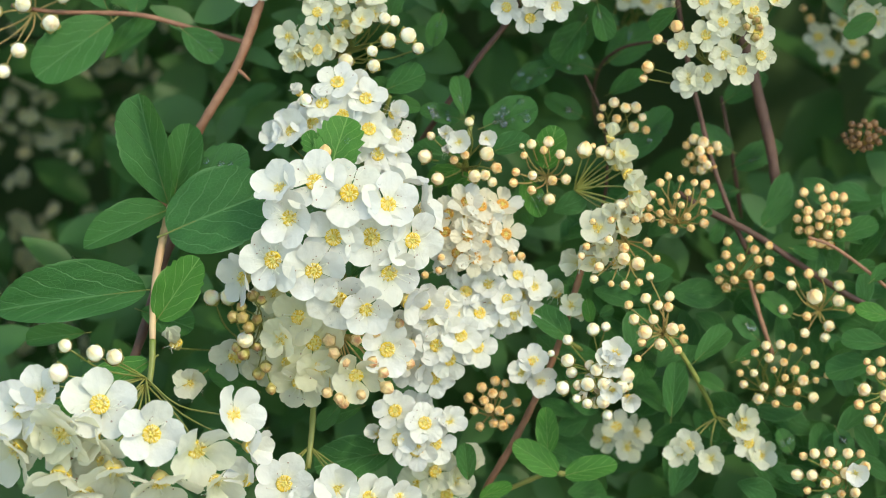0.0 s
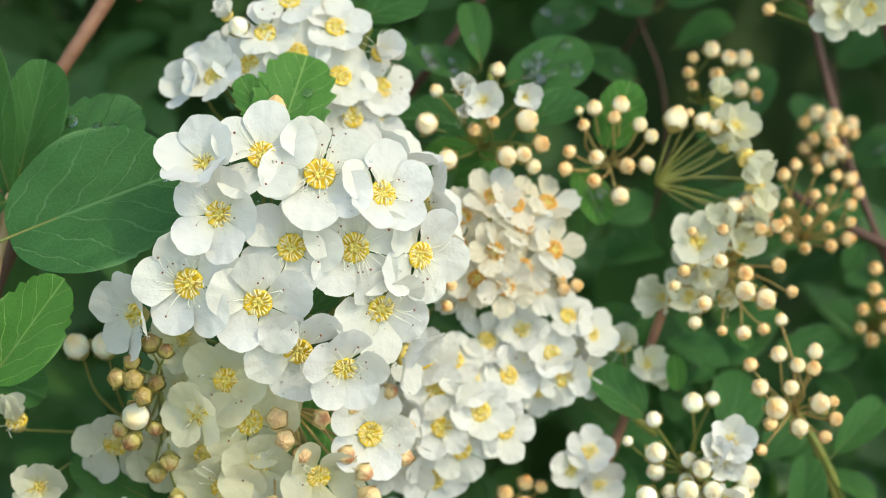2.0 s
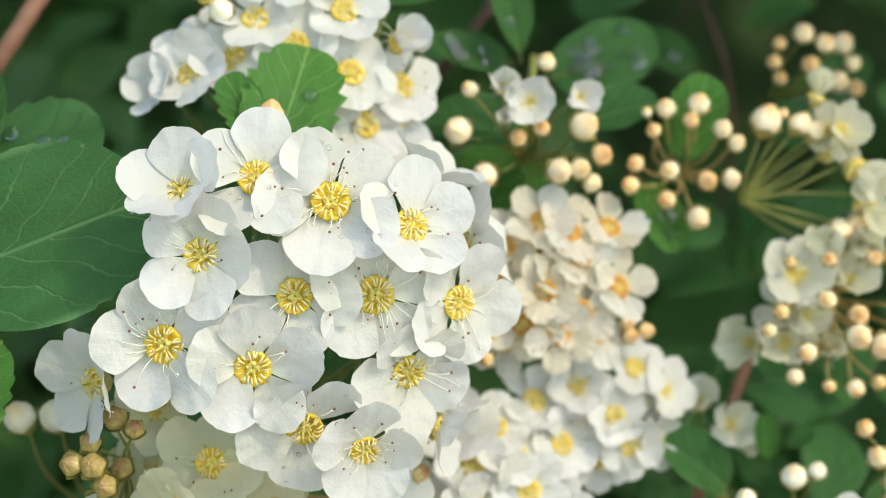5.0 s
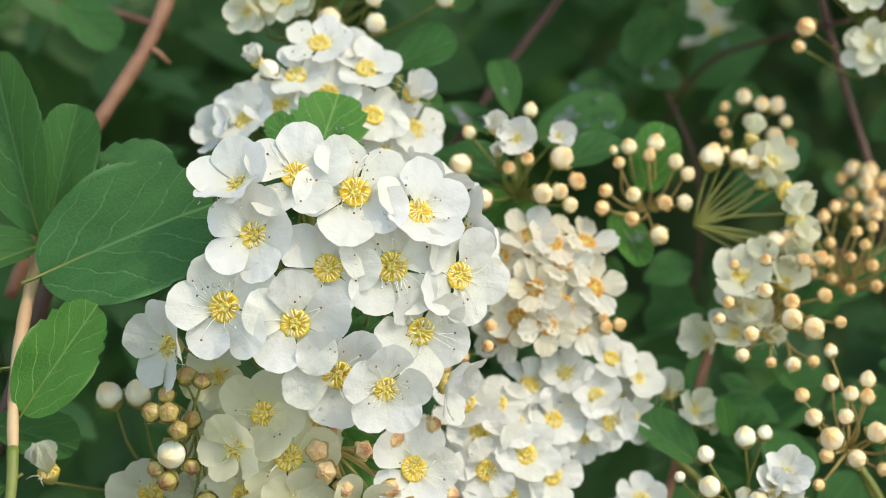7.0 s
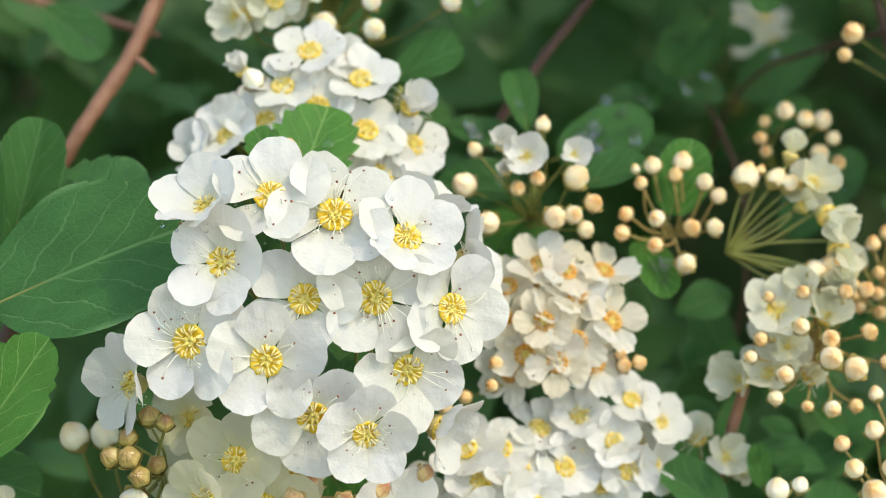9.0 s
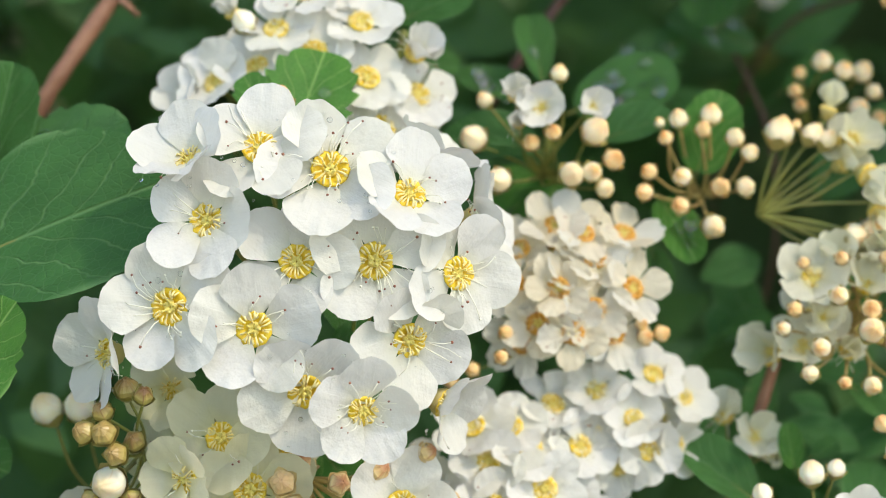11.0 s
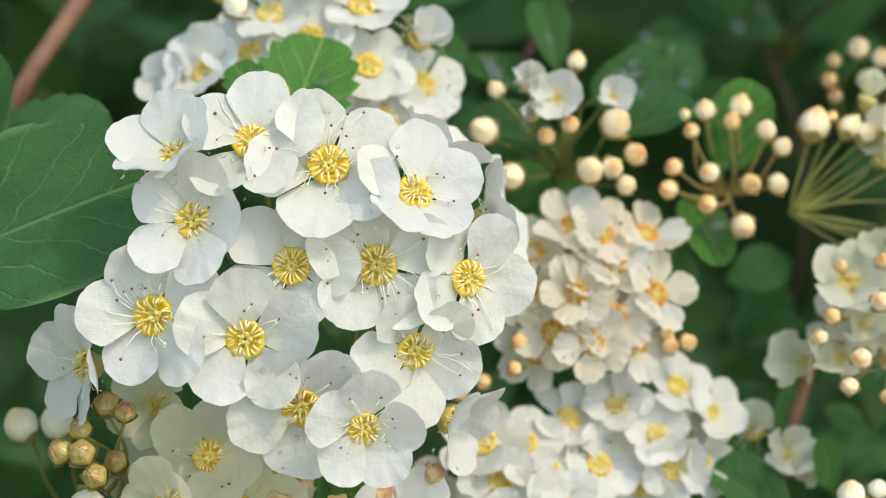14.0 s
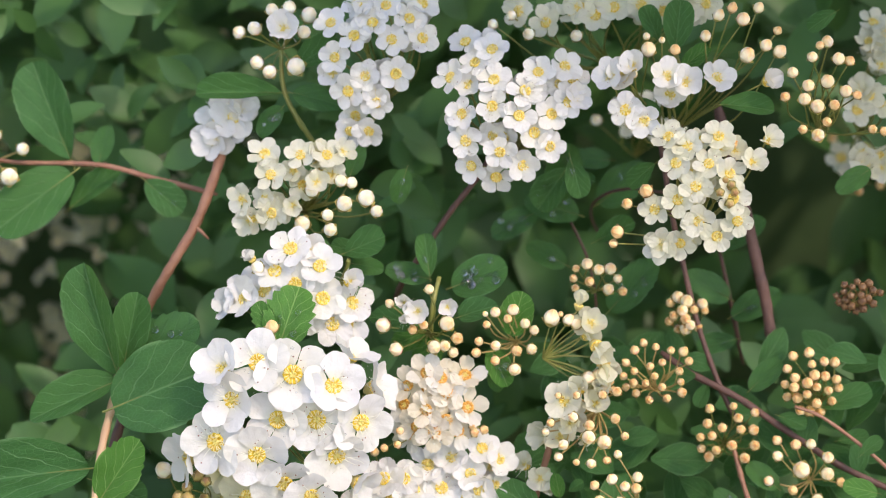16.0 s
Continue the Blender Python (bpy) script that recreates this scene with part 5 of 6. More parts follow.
twig('leafy shoot with plain oval leaves under the spent head', [(4.08, 2.60, -1.90), (3.77, 2.30, -1.69), (3.39, 2.20, -1.31)], 0.045, 0.036, STALK, [
    ((3.81, 2.00, -1.65), (3.17, 1.90, -1.16), 0.62, 'oval', (0, -1, 0.5), 0),
    ((4.18, 2.00, -1.40), (4.11, 1.90, -1.02), 0.6, 'young', (0, -1, 0.45), 0),
    ((4.32, 2.00, -1.30), (4.56, 2.00, -1.16), 0.7, 'green', (0, -1, 0.45), 0),
    ((3.89, 2.60, -0.65), (3.42, 2.80, -0.56), 0.6, 'dark', (0, -1, 0.45), 0),
    ((4.72, 2.20, -0.65), (4.99, 2.10, -0.93), 0.6, 'green', (0, -1, 0.45), 0)], name='leafy_shoot', category='leafy shoot')
twig('leafy shoot with small smooth leaves on a red twig', [(2.74, 2.60, -4.30), (3.39, 2.20, -3.97), (3.76, 2.00, -3.92)], 0.045, 0.036, STALK, [
    ((3.47, 2.00, -3.59), (3.43, 1.90, -2.82), 0.5, 'young', (0, -1, 0.3), 0),
    ((3.64, 2.00, -3.92), (2.90, 1.80, -3.40), 0.52, 'young', (-0.1, -1, 0.4), 0),
    ((3.76, 2.00, -3.96), (4.60, 1.90, -3.73), 0.5, 'young', (0.1, -1, 0.5), 0),
    ((3.29, 2.20, -3.49), (3.81, 2.20, -3.66), 0.6, 'green', (0, -1, 0.45), 0),
    ((2.14, 2.10, -4.05), (2.08, 2.00, -3.43), 0.55, 'green', (0, -1, 0.45), 0),
    ((2.34, 2.20, -4.36), (2.86, 2.10, -4.12), 0.5, 'young', (0, -1, 0.45), 0)], name='leafy_shoot', category='leafy shoot')
twig('leafy shoot with long leaves under tan buds', [(6.28, 2.60, -2.86), (5.81, 2.20, -2.07), (5.45, 2.00, -1.59)], 0.045, 0.036, STALK, [
    ((5.55, 2.20, -3.00), (5.62, 2.10, -2.08), 0.48, 'green', (0.1, -1, 0.4), 0),
    ((5.95, 2.20, -2.07), (6.53, 2.30, -1.50), 0.5, 'green', (0, -1, 0.45), 0),
    ((6.44, 2.30, -2.55), (5.97, 2.40, -2.27), 0.5, 'dark', (0, -1, 0.45), 0),
    ((7.04, 2.50, -1.70), (6.65, 2.50, -1.32), 0.6, 'dark', (0, -1, 0.4), 3),
    ((6.65, 2.50, -2.08), (7.13, 2.50, -1.80), 0.5, 'green', (0, -1, 0.45), 0)], name='leafy_shoot', category='leafy shoot')
twig('dark leaves hanging behind the older head', [(-1.26, 2.20, -1.69), (-1.62, 2.00, -2.06), (-1.89, 1.90, -2.24)], 0.045, 0.036, STALK, [
    ((-1.38, 1.70, -2.51), (-2.11, 1.50, -2.12), 0.62, 'dark', (0, -1, 0.5), 0),
    ((0.83, 2.10, -3.58), (-0.42, 1.90, -3.76), 0.6, 'broad', (0, -1, 0.5), 0),
    ((-4.24, 1.90, -1.58), (-5.21, 1.80, -1.67), 0.42, 'green', (0, -1, 0.45), 0),
    ((-0.02, 2.00, -2.81), (-0.39, 2.00, -3.19), 0.6, 'dark', (0, -1, 0.45), 0),
    ((-1.26, 2.20, -3.21), (-1.92, 2.20, -3.59), 0.5, 'dark', (0, -1, 0.45), 0),
    ((0.36, 2.10, -2.82), (-0.22, 2.20, -3.02), 0.6, 'green', (0, -1, 0.45), 0),
    ((0.20, 1.90, -1.30), (0.75, 1.70, -2.15), 0.62, 'young', (0, -1, 0.4), 0),
    ((-3.30, 1.80, -1.20), (-2.40, 1.60, -1.48), 0.60, 'green', (0, -1, 0.4), 0),
    ((0.21, 1.20, -0.63), (0.57, 1.30, -0.27), 0.6, 'green', (0, -1, 0.45), 0),
    ((0.01, 1.50, 0.38), (0.57, 1.40, -0.36), 0.6, 'green', (0, -1, 0.45), 0)], name='leafy_shoot', category='leafy shoot')

# twigs on the right
twig('slanting red-brown twig across the shrub', [(5.80, 3.40, 0.81), (6.26, 3.20, 0.49), (7.03, 3.10, 0.10), (7.79, 3.00, -0.41), (8.66, 3.00, -0.97), (9.63, 3.00, -1.43)], 0.06, 0.05, BARK_DARK, [
    ((7.68, 2.90, -0.17), (8.12, 2.80, -0.32), 0.6, 'green', (0, -1, 0.45), 0),
    ((8.62, 2.80, -0.56), (9.09, 2.70, -0.46), 0.55, 'green', (0, -1, 0.45), 0),
    ((8.35, 2.90, -0.03), (9.15, 2.80, 0.26), 0.5, 'green', (0, -1, 0.5), 0),
    ((7.24, 3.20, 0.22), (7.73, 3.20, 0.71), 0.55, 'dark', (0, -1, 0.45), 0),
    ((6.56, 3.20, 0.32), (6.38, 3.20, -0.07), 0.6, 'green', (0, -1, 0.45), 0)])
twig('upright thin dark twig', [(5.72, 3.60, 4.76), (5.86, 3.50, 3.76), (5.99, 3.40, 2.97), (6.15, 3.40, 2.28), (6.39, 3.30, 1.29), (6.73, 3.20, 0.32), (7.01, 3.30, -0.27)], 0.045, 0.045, BARK_DARK, name='twig')
twig('thin brown twig among bud clusters', [(6.95, 2.90, -0.66), (7.13, 2.80, -1.33), (7.35, 2.80, -2.00)], 0.045, 0.04, BARK, name='twig')
twig('thick shaded upright stem deep in the shrub', [(6.77, 4.80, 4.92), (6.95, 4.60, 4.08), (7.19, 4.50, 3.26), (7.42, 4.40, 2.25), (7.58, 4.40, 1.54), (7.68, 4.40, 0.79)], 0.105, 0.095, BARK_DARK, name='branch', category='branch')
twig('red-brown twig under the spent head', [(2.41, 2.90, -4.33), (2.88, 2.70, -3.54), (3.26, 2.60, -2.78), (3.64, 2.50, -1.89), (3.87, 2.30, -1.12), (4.06, 2.10, -0.46)], 0.062, 0.055, BARK, name='twig')
twig('brown twig arching below the domed head', [(4.95, 11.00, 2.40), (4.66, 8.00, 2.80), (4.62, 5.60, 3.18), (4.90, 4.80, 3.42), (5.33, 4.40, 3.50), (5.75, 3.60, 3.44), (6.10, 3.20, 3.42)], 0.028, 0.026, BARK_DARK, [
    ((4.23, 4.20, 3.84), (3.73, 4.10, 3.17), 0.7, 'green', (0, -1, 0.4), 4),
    ((4.29, 4.40, 3.66), (4.69, 4.30, 3.65), 0.7, 'green', (0, -1, 0.45), 0)], name='leafy_twig')
twig('dark twig behind the white heads', [(1.21, 5.20, 1.58), (1.43, 4.20, 1.88), (1.68, 3.60, 2.19), (2.02, 3.40, 2.67), (2.36, 3.30, 3.15), (2.75, 3.20, 3.63), (3.19, 3.20, 4.31), (3.69, 3.40, 5.22)], 0.05, 0.05, BARK_DARK, name='twig')
twig('yellow-green stem of the low spray', [(-0.41, 1.60, -2.64), (-0.43, 1.40, -3.14), (-0.48, 1.20, -3.76)], 0.05, 0.045, STALK, name='twig', category='twig')
twig('thin green stem between buds', [(5.34, 1.80, -1.48), (5.56, 2.10, -1.73), (5.92, 2.60, -2.21), (6.41, 3.00, -3.10)], 0.022, 0.022, STALK, name='twig', category='twig')
twig('leafy twig at the edge of the shrub', [(9.74, 2.60, -1.32), (9.14, 2.50, -0.75), (8.37, 2.50, -0.17), (7.90, 2.50, 0.02)], 0.032, 0.026, BARK, [
    ((9.15, 2.20, -1.78), (8.39, 2.10, -1.69), 0.5, 'green', (0, -1, 0.4), 0),
    ((9.17, 2.20, -1.31), (8.63, 2.10, -1.17), 0.6, 'young', (0, -1, 0.45), 0),
    ((9.02, 2.40, -2.08), (8.17, 2.30, -2.26), 0.55, 'green', (0, -1, 0.5), 0),
    ((8.39, 2.60, -2.09), (8.57, 2.50, -2.66), 0.6, 'dark', (0, -1, 0.45), 0),
    ((8.36, 2.40, -3.22), (8.62, 2.30, -3.79), 0.55, 'dark', (0, -1, 0.4), 3),
    ((8.93, 2.40, -0.74), (9.26, 2.40, -0.46), 0.6, 'green', (0, -1, 0.45), 0),
    ((7.66, 2.80, -1.33), (7.18, 2.80, -0.94), 0.6, 'dark', (0, -1, 0.45), 0),
    ((7.59, 2.40, -3.61), (7.40, 2.40, -3.22), 0.7, 'dark', (0, -1, 0.4), 2)])
twig('leafy twig above the white heads', [(0.15, 3.00, 4.18), (-0.19, 2.80, 4.73), (-0.36, 2.70, 5.19), (-0.37, 2.60, 5.73)], 0.045, 0.035, STALK, [
    ((-0.15, 2.50, 5.45), (0.59, 2.40, 5.89), 0.6, 'green', (0, -1, 0.4), 0),
    ((-0.33, 2.50, 5.04), (-1.75, 2.40, 5.09), 0.34, 'green', (0, -1, 0.45), 0),
    ((-0.15, 2.50, 5.04), (0.65, 2.40, 4.85), 0.55, 'dark', (0, -1, 0.45), 0),
    ((-0.35, 2.60, 4.81), (-0.77, 2.60, 4.36), 0.6, 'dark', (0, -1, 0.4), 4),
    ((0.80, 2.30, 3.71), (1.00, 2.20, 4.20), 0.6, 'dark', (0, -1, 0.45), 0),
    ((1.70, 2.40, 3.80), (1.52, 2.40, 3.25), 0.6, 'dark', (0, -1, 0.4), 3),
    ((1.02, 2.00, 2.44), (0.52, 2.00, 2.62), 0.6, 'green', (0, -1, 0.45), 0)])
twig('leafy twig among the upper buds', [(6.22, 2.60, 4.88), (6.04, 2.50, 5.51), (5.90, 2.40, 5.95)], 0.04, 0.03, STALK, [
    ((5.99, 2.20, 5.66), (6.07, 2.10, 6.46), 0.62, 'green', (0, -1, 0.3), 0),
    ((5.72, 2.40, 5.86), (5.50, 2.40, 6.40), 0.6, 'green', (0, -1, 0.45), 0),
    ((6.12, 2.30, 5.40), (6.52, 2.30, 5.76), 0.6, 'young', (0, -1, 0.45), 0),
    ((6.69, 2.10, 4.81), (7.52, 2.00, 4.76), 0.5, 'green', (0, -1, 0.6), 0),
    ((5.86, 2.20, 4.86), (6.03, 2.20, 5.08), 0.6, 'young', (0, -1, 0.45), 0),
    ((5.77, 2.40, 4.69), (5.23, 2.40, 4.87), 0.55, 'dark', (0, -1, 0.45), 0),
    ((5.68, 2.50, 3.89), (5.24, 2.60, 3.53), 0.6, 'green', (0, -1, 0.45), 0),
    ((4.33, 2.50, 3.98), (4.51, 2.50, 3.34), 0.6, 'green', (0, -1, 0.4), 2),
    ((8.54, 2.60, 6.30), (8.09, 2.60, 6.04), 0.6, 'green', (0, -1, 0.45), 0),
    ((9.10, 2.80, 3.80), (8.57, 2.80, 3.44), 0.6, 'dark', (0, -1, 0.45), 0)])

twig('shaded leafy twig with dewy leaves behind the buds', [(4.60, 6.60, 0.10), (4.72, 5.40, 1.10), (4.60, 4.90, 2.20), (4.10, 4.70, 3.30)], 0.028, 0.022, BARK_DARK, [
    ((4.42, 4.60, 3.05), (3.52, 4.40, 3.34), 0.60, 'dark', (0, -1, 0.5), 6),
    ((4.75, 5.40, 3.25), (5.60, 5.20, 3.90), 0.66, 'dark', (0, -1, 0.5), 2),
    ((4.95, 5.60, 4.00), (4.25, 5.40, 4.05), 0.60, 'dark', (0, -1, 0.5), 0),
    ((4.95, 4.30, 1.45), (5.72, 4.00, 2.30), 0.55, 'dark', (0, -1, 0.5), 5),
    ((4.05, 4.50, 3.30), (4.28, 4.20, 4.25), 0.62, 'dark', (0, -1, 0.4), 7),
    ((3.70, 4.50, 3.10), (2.95, 4.30, 2.72), 0.60, 'dark', (0, -1, 0.5), 5),
    ((4.62, 3.80, 0.20), (5.45, 3.40, 0.80), 0.60, 'dark', (0, -1, 0.5), 4),
    ((4.70, 4.60, 2.60), (5.35, 4.50, 2.95), 0.55, 'green', (0, -1, 0.5), 2),
    ((4.20, 4.60, 2.20), (3.55, 4.50, 2.55), 0.60, 'dark', (0, -1, 0.45), 3)])
twig('shaded leafy twig between stems deep in the shrub', [(7.30, 6.20, 0.40), (7.05, 5.60, 1.50), (6.80, 5.30, 2.60)], 0.045, 0.03, BARK_DARK, [
    ((7.05, 5.20, 1.30), (7.85, 5.00, 1.75), 0.55, 'dark', (0, -1, 0.5), 3),
    ((7.00, 5.30, 1.60), (6.25, 5.10, 2.05), 0.60, 'dark', (0, -1, 0.5), 0),
    ((7.15, 5.40, 0.90), (6.45, 5.20, 0.75), 0.55, 'green', (0, -1, 0.5), 2),
    ((6.85, 5.10, 2.50), (7.55, 4.90, 3.00), 0.55, 'dark', (0, -1, 0.5), 0)])

# ---- the depth of the shrub: leaves too many to count ----
def foliage(label, count, x0, x1, z0, z1, y0, y1, low, high, material, seed, gaps=()):
    """A loose mass of leaves, joined, filling a slab of the shrub; gaps: open hollows (x, z, half width, half height)."""
    r = random.Random(seed)
    verts, faces, uvs = [], [], []
    for _ in range(count):
        c = Vector((r.uniform(x0, x1), r.uniform(y0, y1), r.uniform(z0, z1)))
        ln, wd = r.uniform(low, high), r.uniform(0.42, 0.66)
        if any(((c.x - gx) / gw) ** 2 + ((c.z - gz) / gh) ** 2 < r.uniform(0.75, 1.15) for gx, gz, gw, gh in gaps):
            continue
        way = Vector((r.uniform(-1, 1), r.uniform(-0.5, 0.5), r.uniform(-0.6, 1))).normalized()
        face = Vector((r.uniform(-0.7, 0.7), -1, r.uniform(-0.2, 1.1)))
        face = (face - way * face.dot(way)).normalized()
        side = way.cross(face)
        n0 = len(verts)
        for i in range(7):
            t = i / 6
            w = 0.5 * wd * ln * math.sin(math.pi * max(0.03, min(0.985, t)) ** 1.15) ** 0.7
            for s in (-1, 0, 1):
                p = c + way * (t - 0.5) * ln + side * w * s + face * (0.25 * w * abs(s) - 0.16 * ln * t * t)
                verts.append(BASE @ (p * CM))
        for i in range(6):
            for k in range(2):
                a = n0 + 3 * i + k
                faces.append((a, a + 1, a + 4, a + 3))
                uvs.extend(((k - 1, i / 6), (k, i / 6), (k, (i + 1) / 6), (k - 1, (i + 1) / 6)))
    me = bpy.data.meshes.new("foliage")
    me.from_pydata(verts, [], faces)
    me.polygons.foreach_set("use_smooth", [True] * len(faces))
    me.uv_layers.new(name="uv").data.foreach_set("uv", [v for uv in uvs for v in uv])
    me.materials.append(material)
    return tagged(new("foliage", me), label, "foliage", kind="stuff")


foliage("dark green leaves in the shade inside the shrub", 1000, -14, 15, -10, 12, 4.4, 8.5, 0.7, 1.25, LEAF_FAR, 1, [(6.0, 3.0, 4.6, 2.8), (-5.0, 2.0, 3.0, 2.6), (-2.4, -2.2, 1.6, 1.3)])
foliage("shaded leaves further inside the shrub", 2600, -19, 20, -13, 16, 8.5, 15, 0.9, 1.7, LEAF_FAR, 2, [(6.6, 3.2, 4.6, 2.4), (-7.6, 2.4, 3.6, 2.6), (-9.4, -1.2, 3.0, 1.6)])
foliage("deep shaded leaves far inside the shrub", 3600, -24, 26, -16, 20, 15, 23, 1.2, 2.2, LEAF_FAR, 8, [(-10.2, 1.6, 3.2, 2.2), (10.0, 3.8, 5.2, 2.6)])
foliage("mid-green leaves between the flower heads", 300, 3.5, 13, -6, 0.9, 3.1, 4.8, 0.6, 1.1, LEAF, 3, [(4.75, -3.45, 0.8, 0.55)])
foliage("mid-green leaves above the flower heads", 40, -3, 13, 2.2, 9, 3.4, 4.8, 0.7, 1.2, LEAF_FAR, 4, [(5.2, 3.6, 3.2, 1.6), (9.2, 2.6, 2.4, 1.3)])
# added leaf slab above the view, there only to block sun from the depth
foliage("unseen leaves added above the view to shade what is behind", 260, 2, 20, 8.2, 12.4, -2.3, 1.7, 1.2, 2.2, LEAF_FAR, 5)
foliage("mid-green leaves at the lit edge of the shrub", 40, -9, -1.5, 4.2, 9.5, 4.0, 6.5, 0.8, 1.3, LEAF_FAR, 6)


def blossom_mass(label, count, at, spread, seed):
    """Far flower heads, too small and soft to count: petals joined in one mesh."""
    r = random.Random(seed)
    verts, faces, uvs = [], [], []
    for _ in range(count):
        c = Vector([r.gauss(a, s) for a, s in zip(at, spread)])
        n = Vector((r.uniform(-0.6, 0.6), -1, r.uniform(-0.1, 0.9))).normalized()
        a, spin = n.orthogonal().normalized(), r.uniform(0, 6)
        b_ = n.cross(a)
        for k in range(5):
            th = spin + math.tau * k / 5
            d, e = math.cos(th) * a + math.sin(th) * b_, -math.sin(th) * a + math.cos(th) * b_
            n0, wave = len(verts), r.uniform(-1.5, 2.5)
            ring = [(0.11 + 0.10 * math.cos(q), 0.085 * math.sin(q), 0.03 + 0.05 * math.cos(q) * wave) for q in [math.tau * i / 10 for i in range(10)]]
            verts.extend(BASE @ ((c + d * u + e * v + n * w) * CM) for u, v, w in ring)
            faces.append(tuple(range(n0, n0 + 10)))
            uvs.extend((v, 2 * u) for u, v, w in ring)
    me = bpy.data.meshes.new("far_blossom")
    me.from_pydata(verts, [], faces)
    me.uv_layers.new(name="uv").data.foreach_set("uv", [v for uv in uvs for v in uv])
    me.materials.append(PETAL_PALE_SHADED)
    return tagged(new("far_blossom", me), label, "blossom", kind="stuff")


for k, (x, z) in enumerate(((-10.2, 2.2), (-9.0, 0.3), (-11.4, -1.4), (-8.0, -2.1), (-7.2, 3.1), (-10.6, 5.0), (-12.8, 3.6), (-6.0, 7.4), (-9.9, 8.8), (-7.8, -3.5), (-11.9, 1.0), (-13.4, 6.1), (-8.4, 4.0), (-13.6, -0.2), (-10.4, 3.5), (-9.2, -1.0), (-5.6, 4.6))):
    blossom_mass("soft cream blossom in the shade inside the shrub", 34, (x, 18.5 + 0.9 * (k % 4), z), (0.85, 0.5, 0.7), 30 + k)

# ---- the rest of the shrub, round the part that is seen, and the ground below ----
def shell_point(r):
    """A point in the outer shell of the shrub, an upright oval standing on the ground, with its outward way."""
    while True:
        d = Vector((r.gauss(0, 1), r.gauss(0, 1), r.gauss(0, 1))).normalized()
        k = r.uniform(0.84, 1.0)
        p = Vector((0.85 * d.x * k, 0.61 + 0.55 * d.y * k, 0.78 + 0.76 * d.z * k))
        near = (BASE.inverted() @ p) / CM
        if p.z > 0.06 and not (near.y < 10 and abs(near.x) < 24 and -15 < near.z < 18):
            return p, Vector((d.x, d.y, max(d.z, 0) + 0.3)).normalized()


def shrub_leaves(count, seed):
    r = random.Random(seed)
    verts, faces, uvs = [], [], []
    for _ in range(count):
        c, n = shell_point(r)
        n = (n + Vector((r.uniform(-0.7, 0.7), r.uniform(-0.7, 0.7), r.uniform(-0.4, 0.7)))).normalized()
        way = n.orthogonal().normalized()
        way = Matrix.Rotation(r.uniform(0, 6.28), 3, n) @ way
        side, ln = way.cross(n), r.uniform(0.018, 0.032)
        n0 = len(verts)
        for t, w in ((0.0, 0.02), (0.35, 0.21), (0.7, 0.26), (1.0, 0.05)):
            for s in (-1, 0, 1):
                verts.append(c + way * t * ln + side * w * s * ln + n * ln * (0.1 * abs(s) - 0.2 * t * t))
        for i in range(3):
            for k in range(2):
                a = n0 + 3 * i + k
                faces.append((a, a + 1, a + 4, a + 3))
                uvs.extend(((k - 1, i / 3), (k, i / 3), (k, (i + 1) / 3), (k - 1, (i + 1) / 3)))
    me = bpy.data.meshes.new("shrub_leaves")
    me.from_pydata(verts, [], faces)
    me.polygons.foreach_set("use_smooth", [True] * len(faces))
    me.uv_layers.new(name="uv").data.foreach_set("uv", [v for uv in uvs for v in uv])
    me.materials.append(LEAF_FAR)
    return tagged(new("foliage", me), "dense green leaves of the whole rounded shrub", "foliage", kind="stuff")


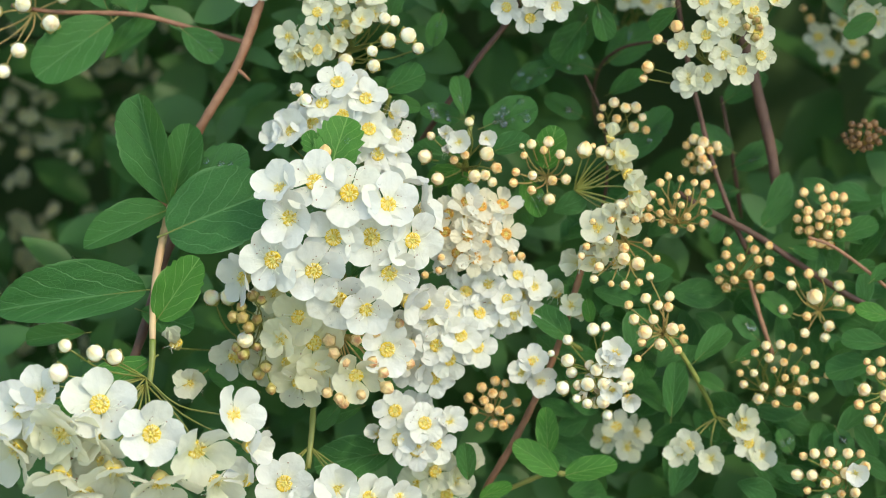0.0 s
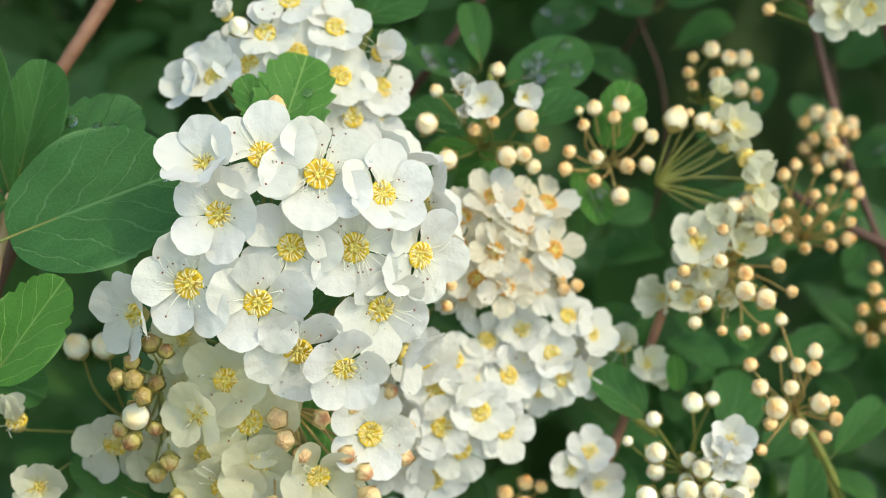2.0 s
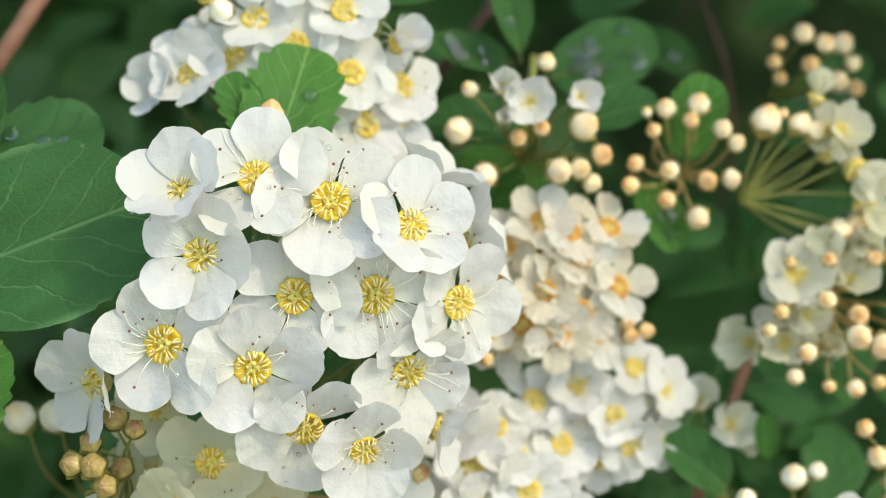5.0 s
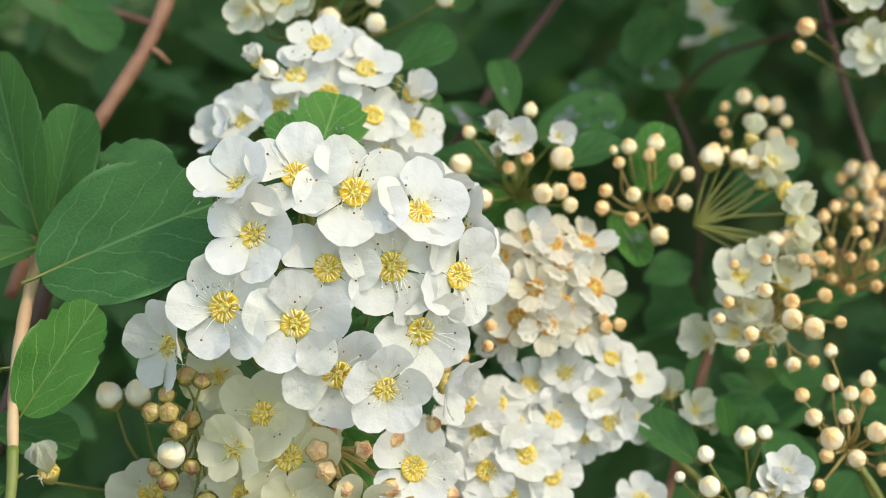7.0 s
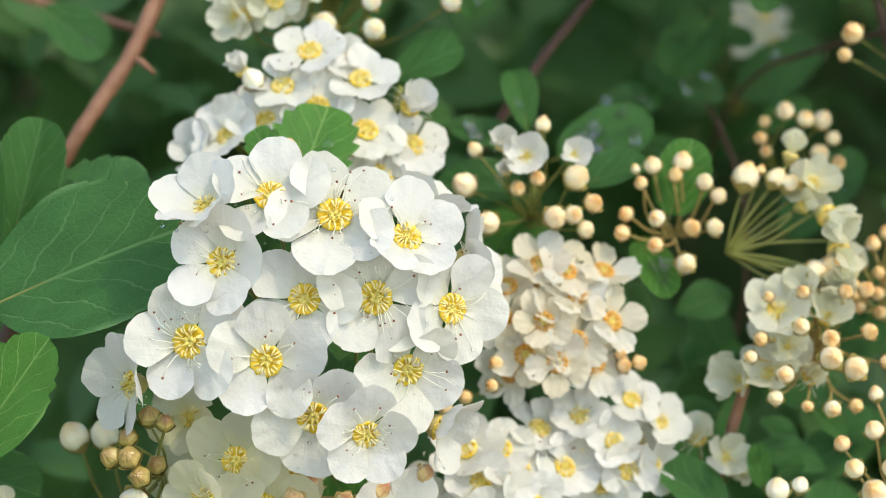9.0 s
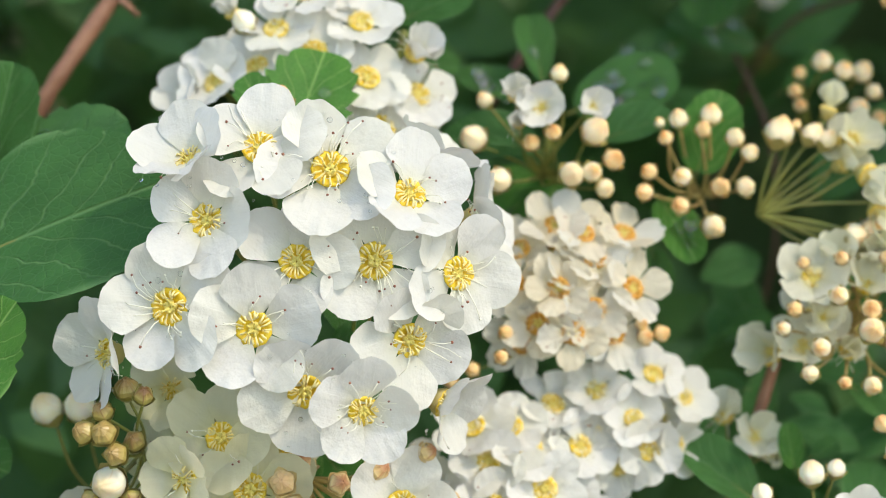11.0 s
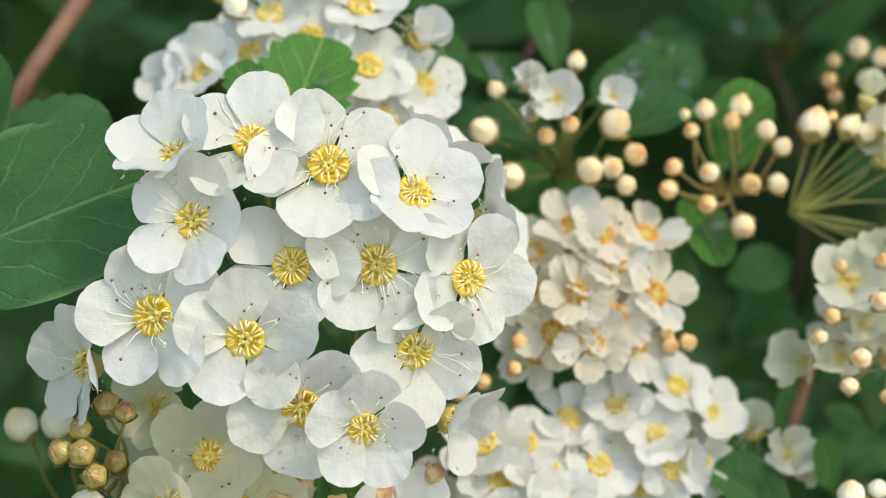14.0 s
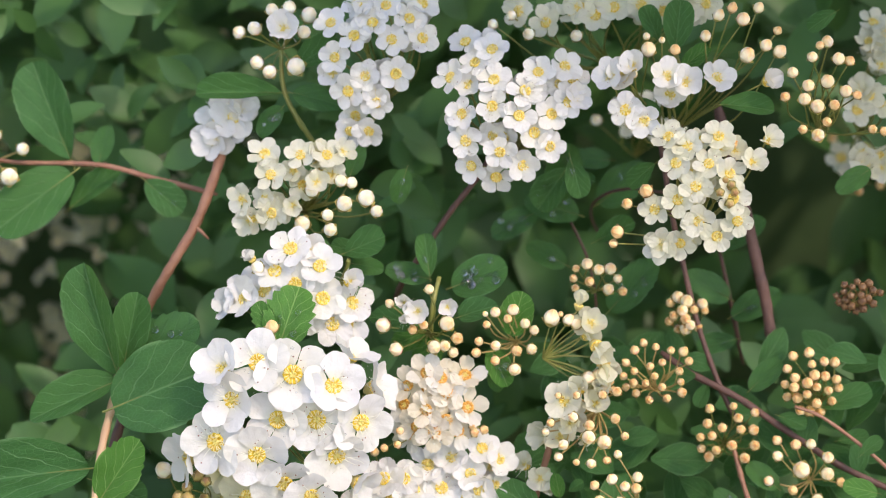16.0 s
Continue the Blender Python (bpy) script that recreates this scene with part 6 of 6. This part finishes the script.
def shrub_blossom(heads, seed):
    r = random.Random(seed)
    verts, faces, uvs = [], [], []
    for _ in range(heads):
        c0, n0_ = shell_point(r)
        for _ in range(14):
            off = Vector((r.gauss(0, 1), r.gauss(0, 1), r.gauss(0, 1))) * 0.010
            c = c0 + n0_ * 0.02 + off
            n = (n0_ + off * 40).normalized()
            a = n.orthogonal().normalized()
            b_, spin = n.cross(a), r.uniform(0, 6)
            for k in range(5):
                th = spin + math.tau * k / 5
                d, e = math.cos(th) * a + math.sin(th) * b_, -math.sin(th) * a + math.cos(th) * b_
                at = len(verts)
                ring = [(0.05, 0.0), (0.22, -0.17), (0.38, -0.17), (0.46, 0.0), (0.38, 0.17), (0.22, 0.17)]
                verts.extend(c + (d * u + e * v + n * 0.3 * u * u) * 0.01 for u, v in ring)
                faces.append(tuple(range(at, at + 6)))
                uvs.extend((v, 2 * u) for u, v in ring)
    me = bpy.data.meshes.new("shrub_blossom")
    me.from_pydata(verts, [], faces)
    me.uv_layers.new(name="uv").data.foreach_set("uv", [v for uv in uvs for v in uv])
    me.materials.append(PETAL)
    return tagged(new("far_blossom", me), "white blossom scattered over the whole shrub", "blossom", kind="stuff")


shrub_leaves(11000, 50)
shrub_blossom(130, 51)

# arching main stems from the ground into the shrub
bm = bmesh.new()
r_ = random.Random(52)
for k in range(16):
    a = math.tau * k / 16
    foot = Vector((0.10 * math.cos(a), 0.68 + 0.08 * math.sin(a), -0.02))
    top = Vector((0.62 * math.cos(a + 0.2), 0.68 + 0.34 * math.sin(a + 0.2), r_.uniform(0.95, 1.30)))
    add_tube(bm, smooth_path([foot, foot.lerp(top, 0.45) + Vector((0, 0, 0.22)), top], 8), [0.009 - 0.006 * i / 16 for i in range(17)], 7)
stems = new("shrub_stem", mesh_of("shrub_stem", bm, BARK_DARK))
tagged(stems, "dark arching stems rising from the ground inside the shrub", "stem", kind="stuff")

# lumpy oval added behind all leaves, standing in for the shrub's shaded inside
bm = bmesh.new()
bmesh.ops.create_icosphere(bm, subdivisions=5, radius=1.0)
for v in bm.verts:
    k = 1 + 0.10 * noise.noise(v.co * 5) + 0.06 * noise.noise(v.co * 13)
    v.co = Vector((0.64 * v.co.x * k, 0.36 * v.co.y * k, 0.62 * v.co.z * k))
heart = new("backdrop", mesh_of("backdrop", bm, SHADE_FILL))
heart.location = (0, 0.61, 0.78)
tagged(heart, "plain oval filler standing in for the shaded depth behind the leaves", "backdrop", kind="structure")
bm = bmesh.new()
bmesh.ops.create_grid(bm, x_segments=60, y_segments=60, size=60)
ground = new("ground", mesh_of("ground", bm, SOIL))
tagged(ground, "bare brown garden soil under the shrub", "ground", kind="structure")
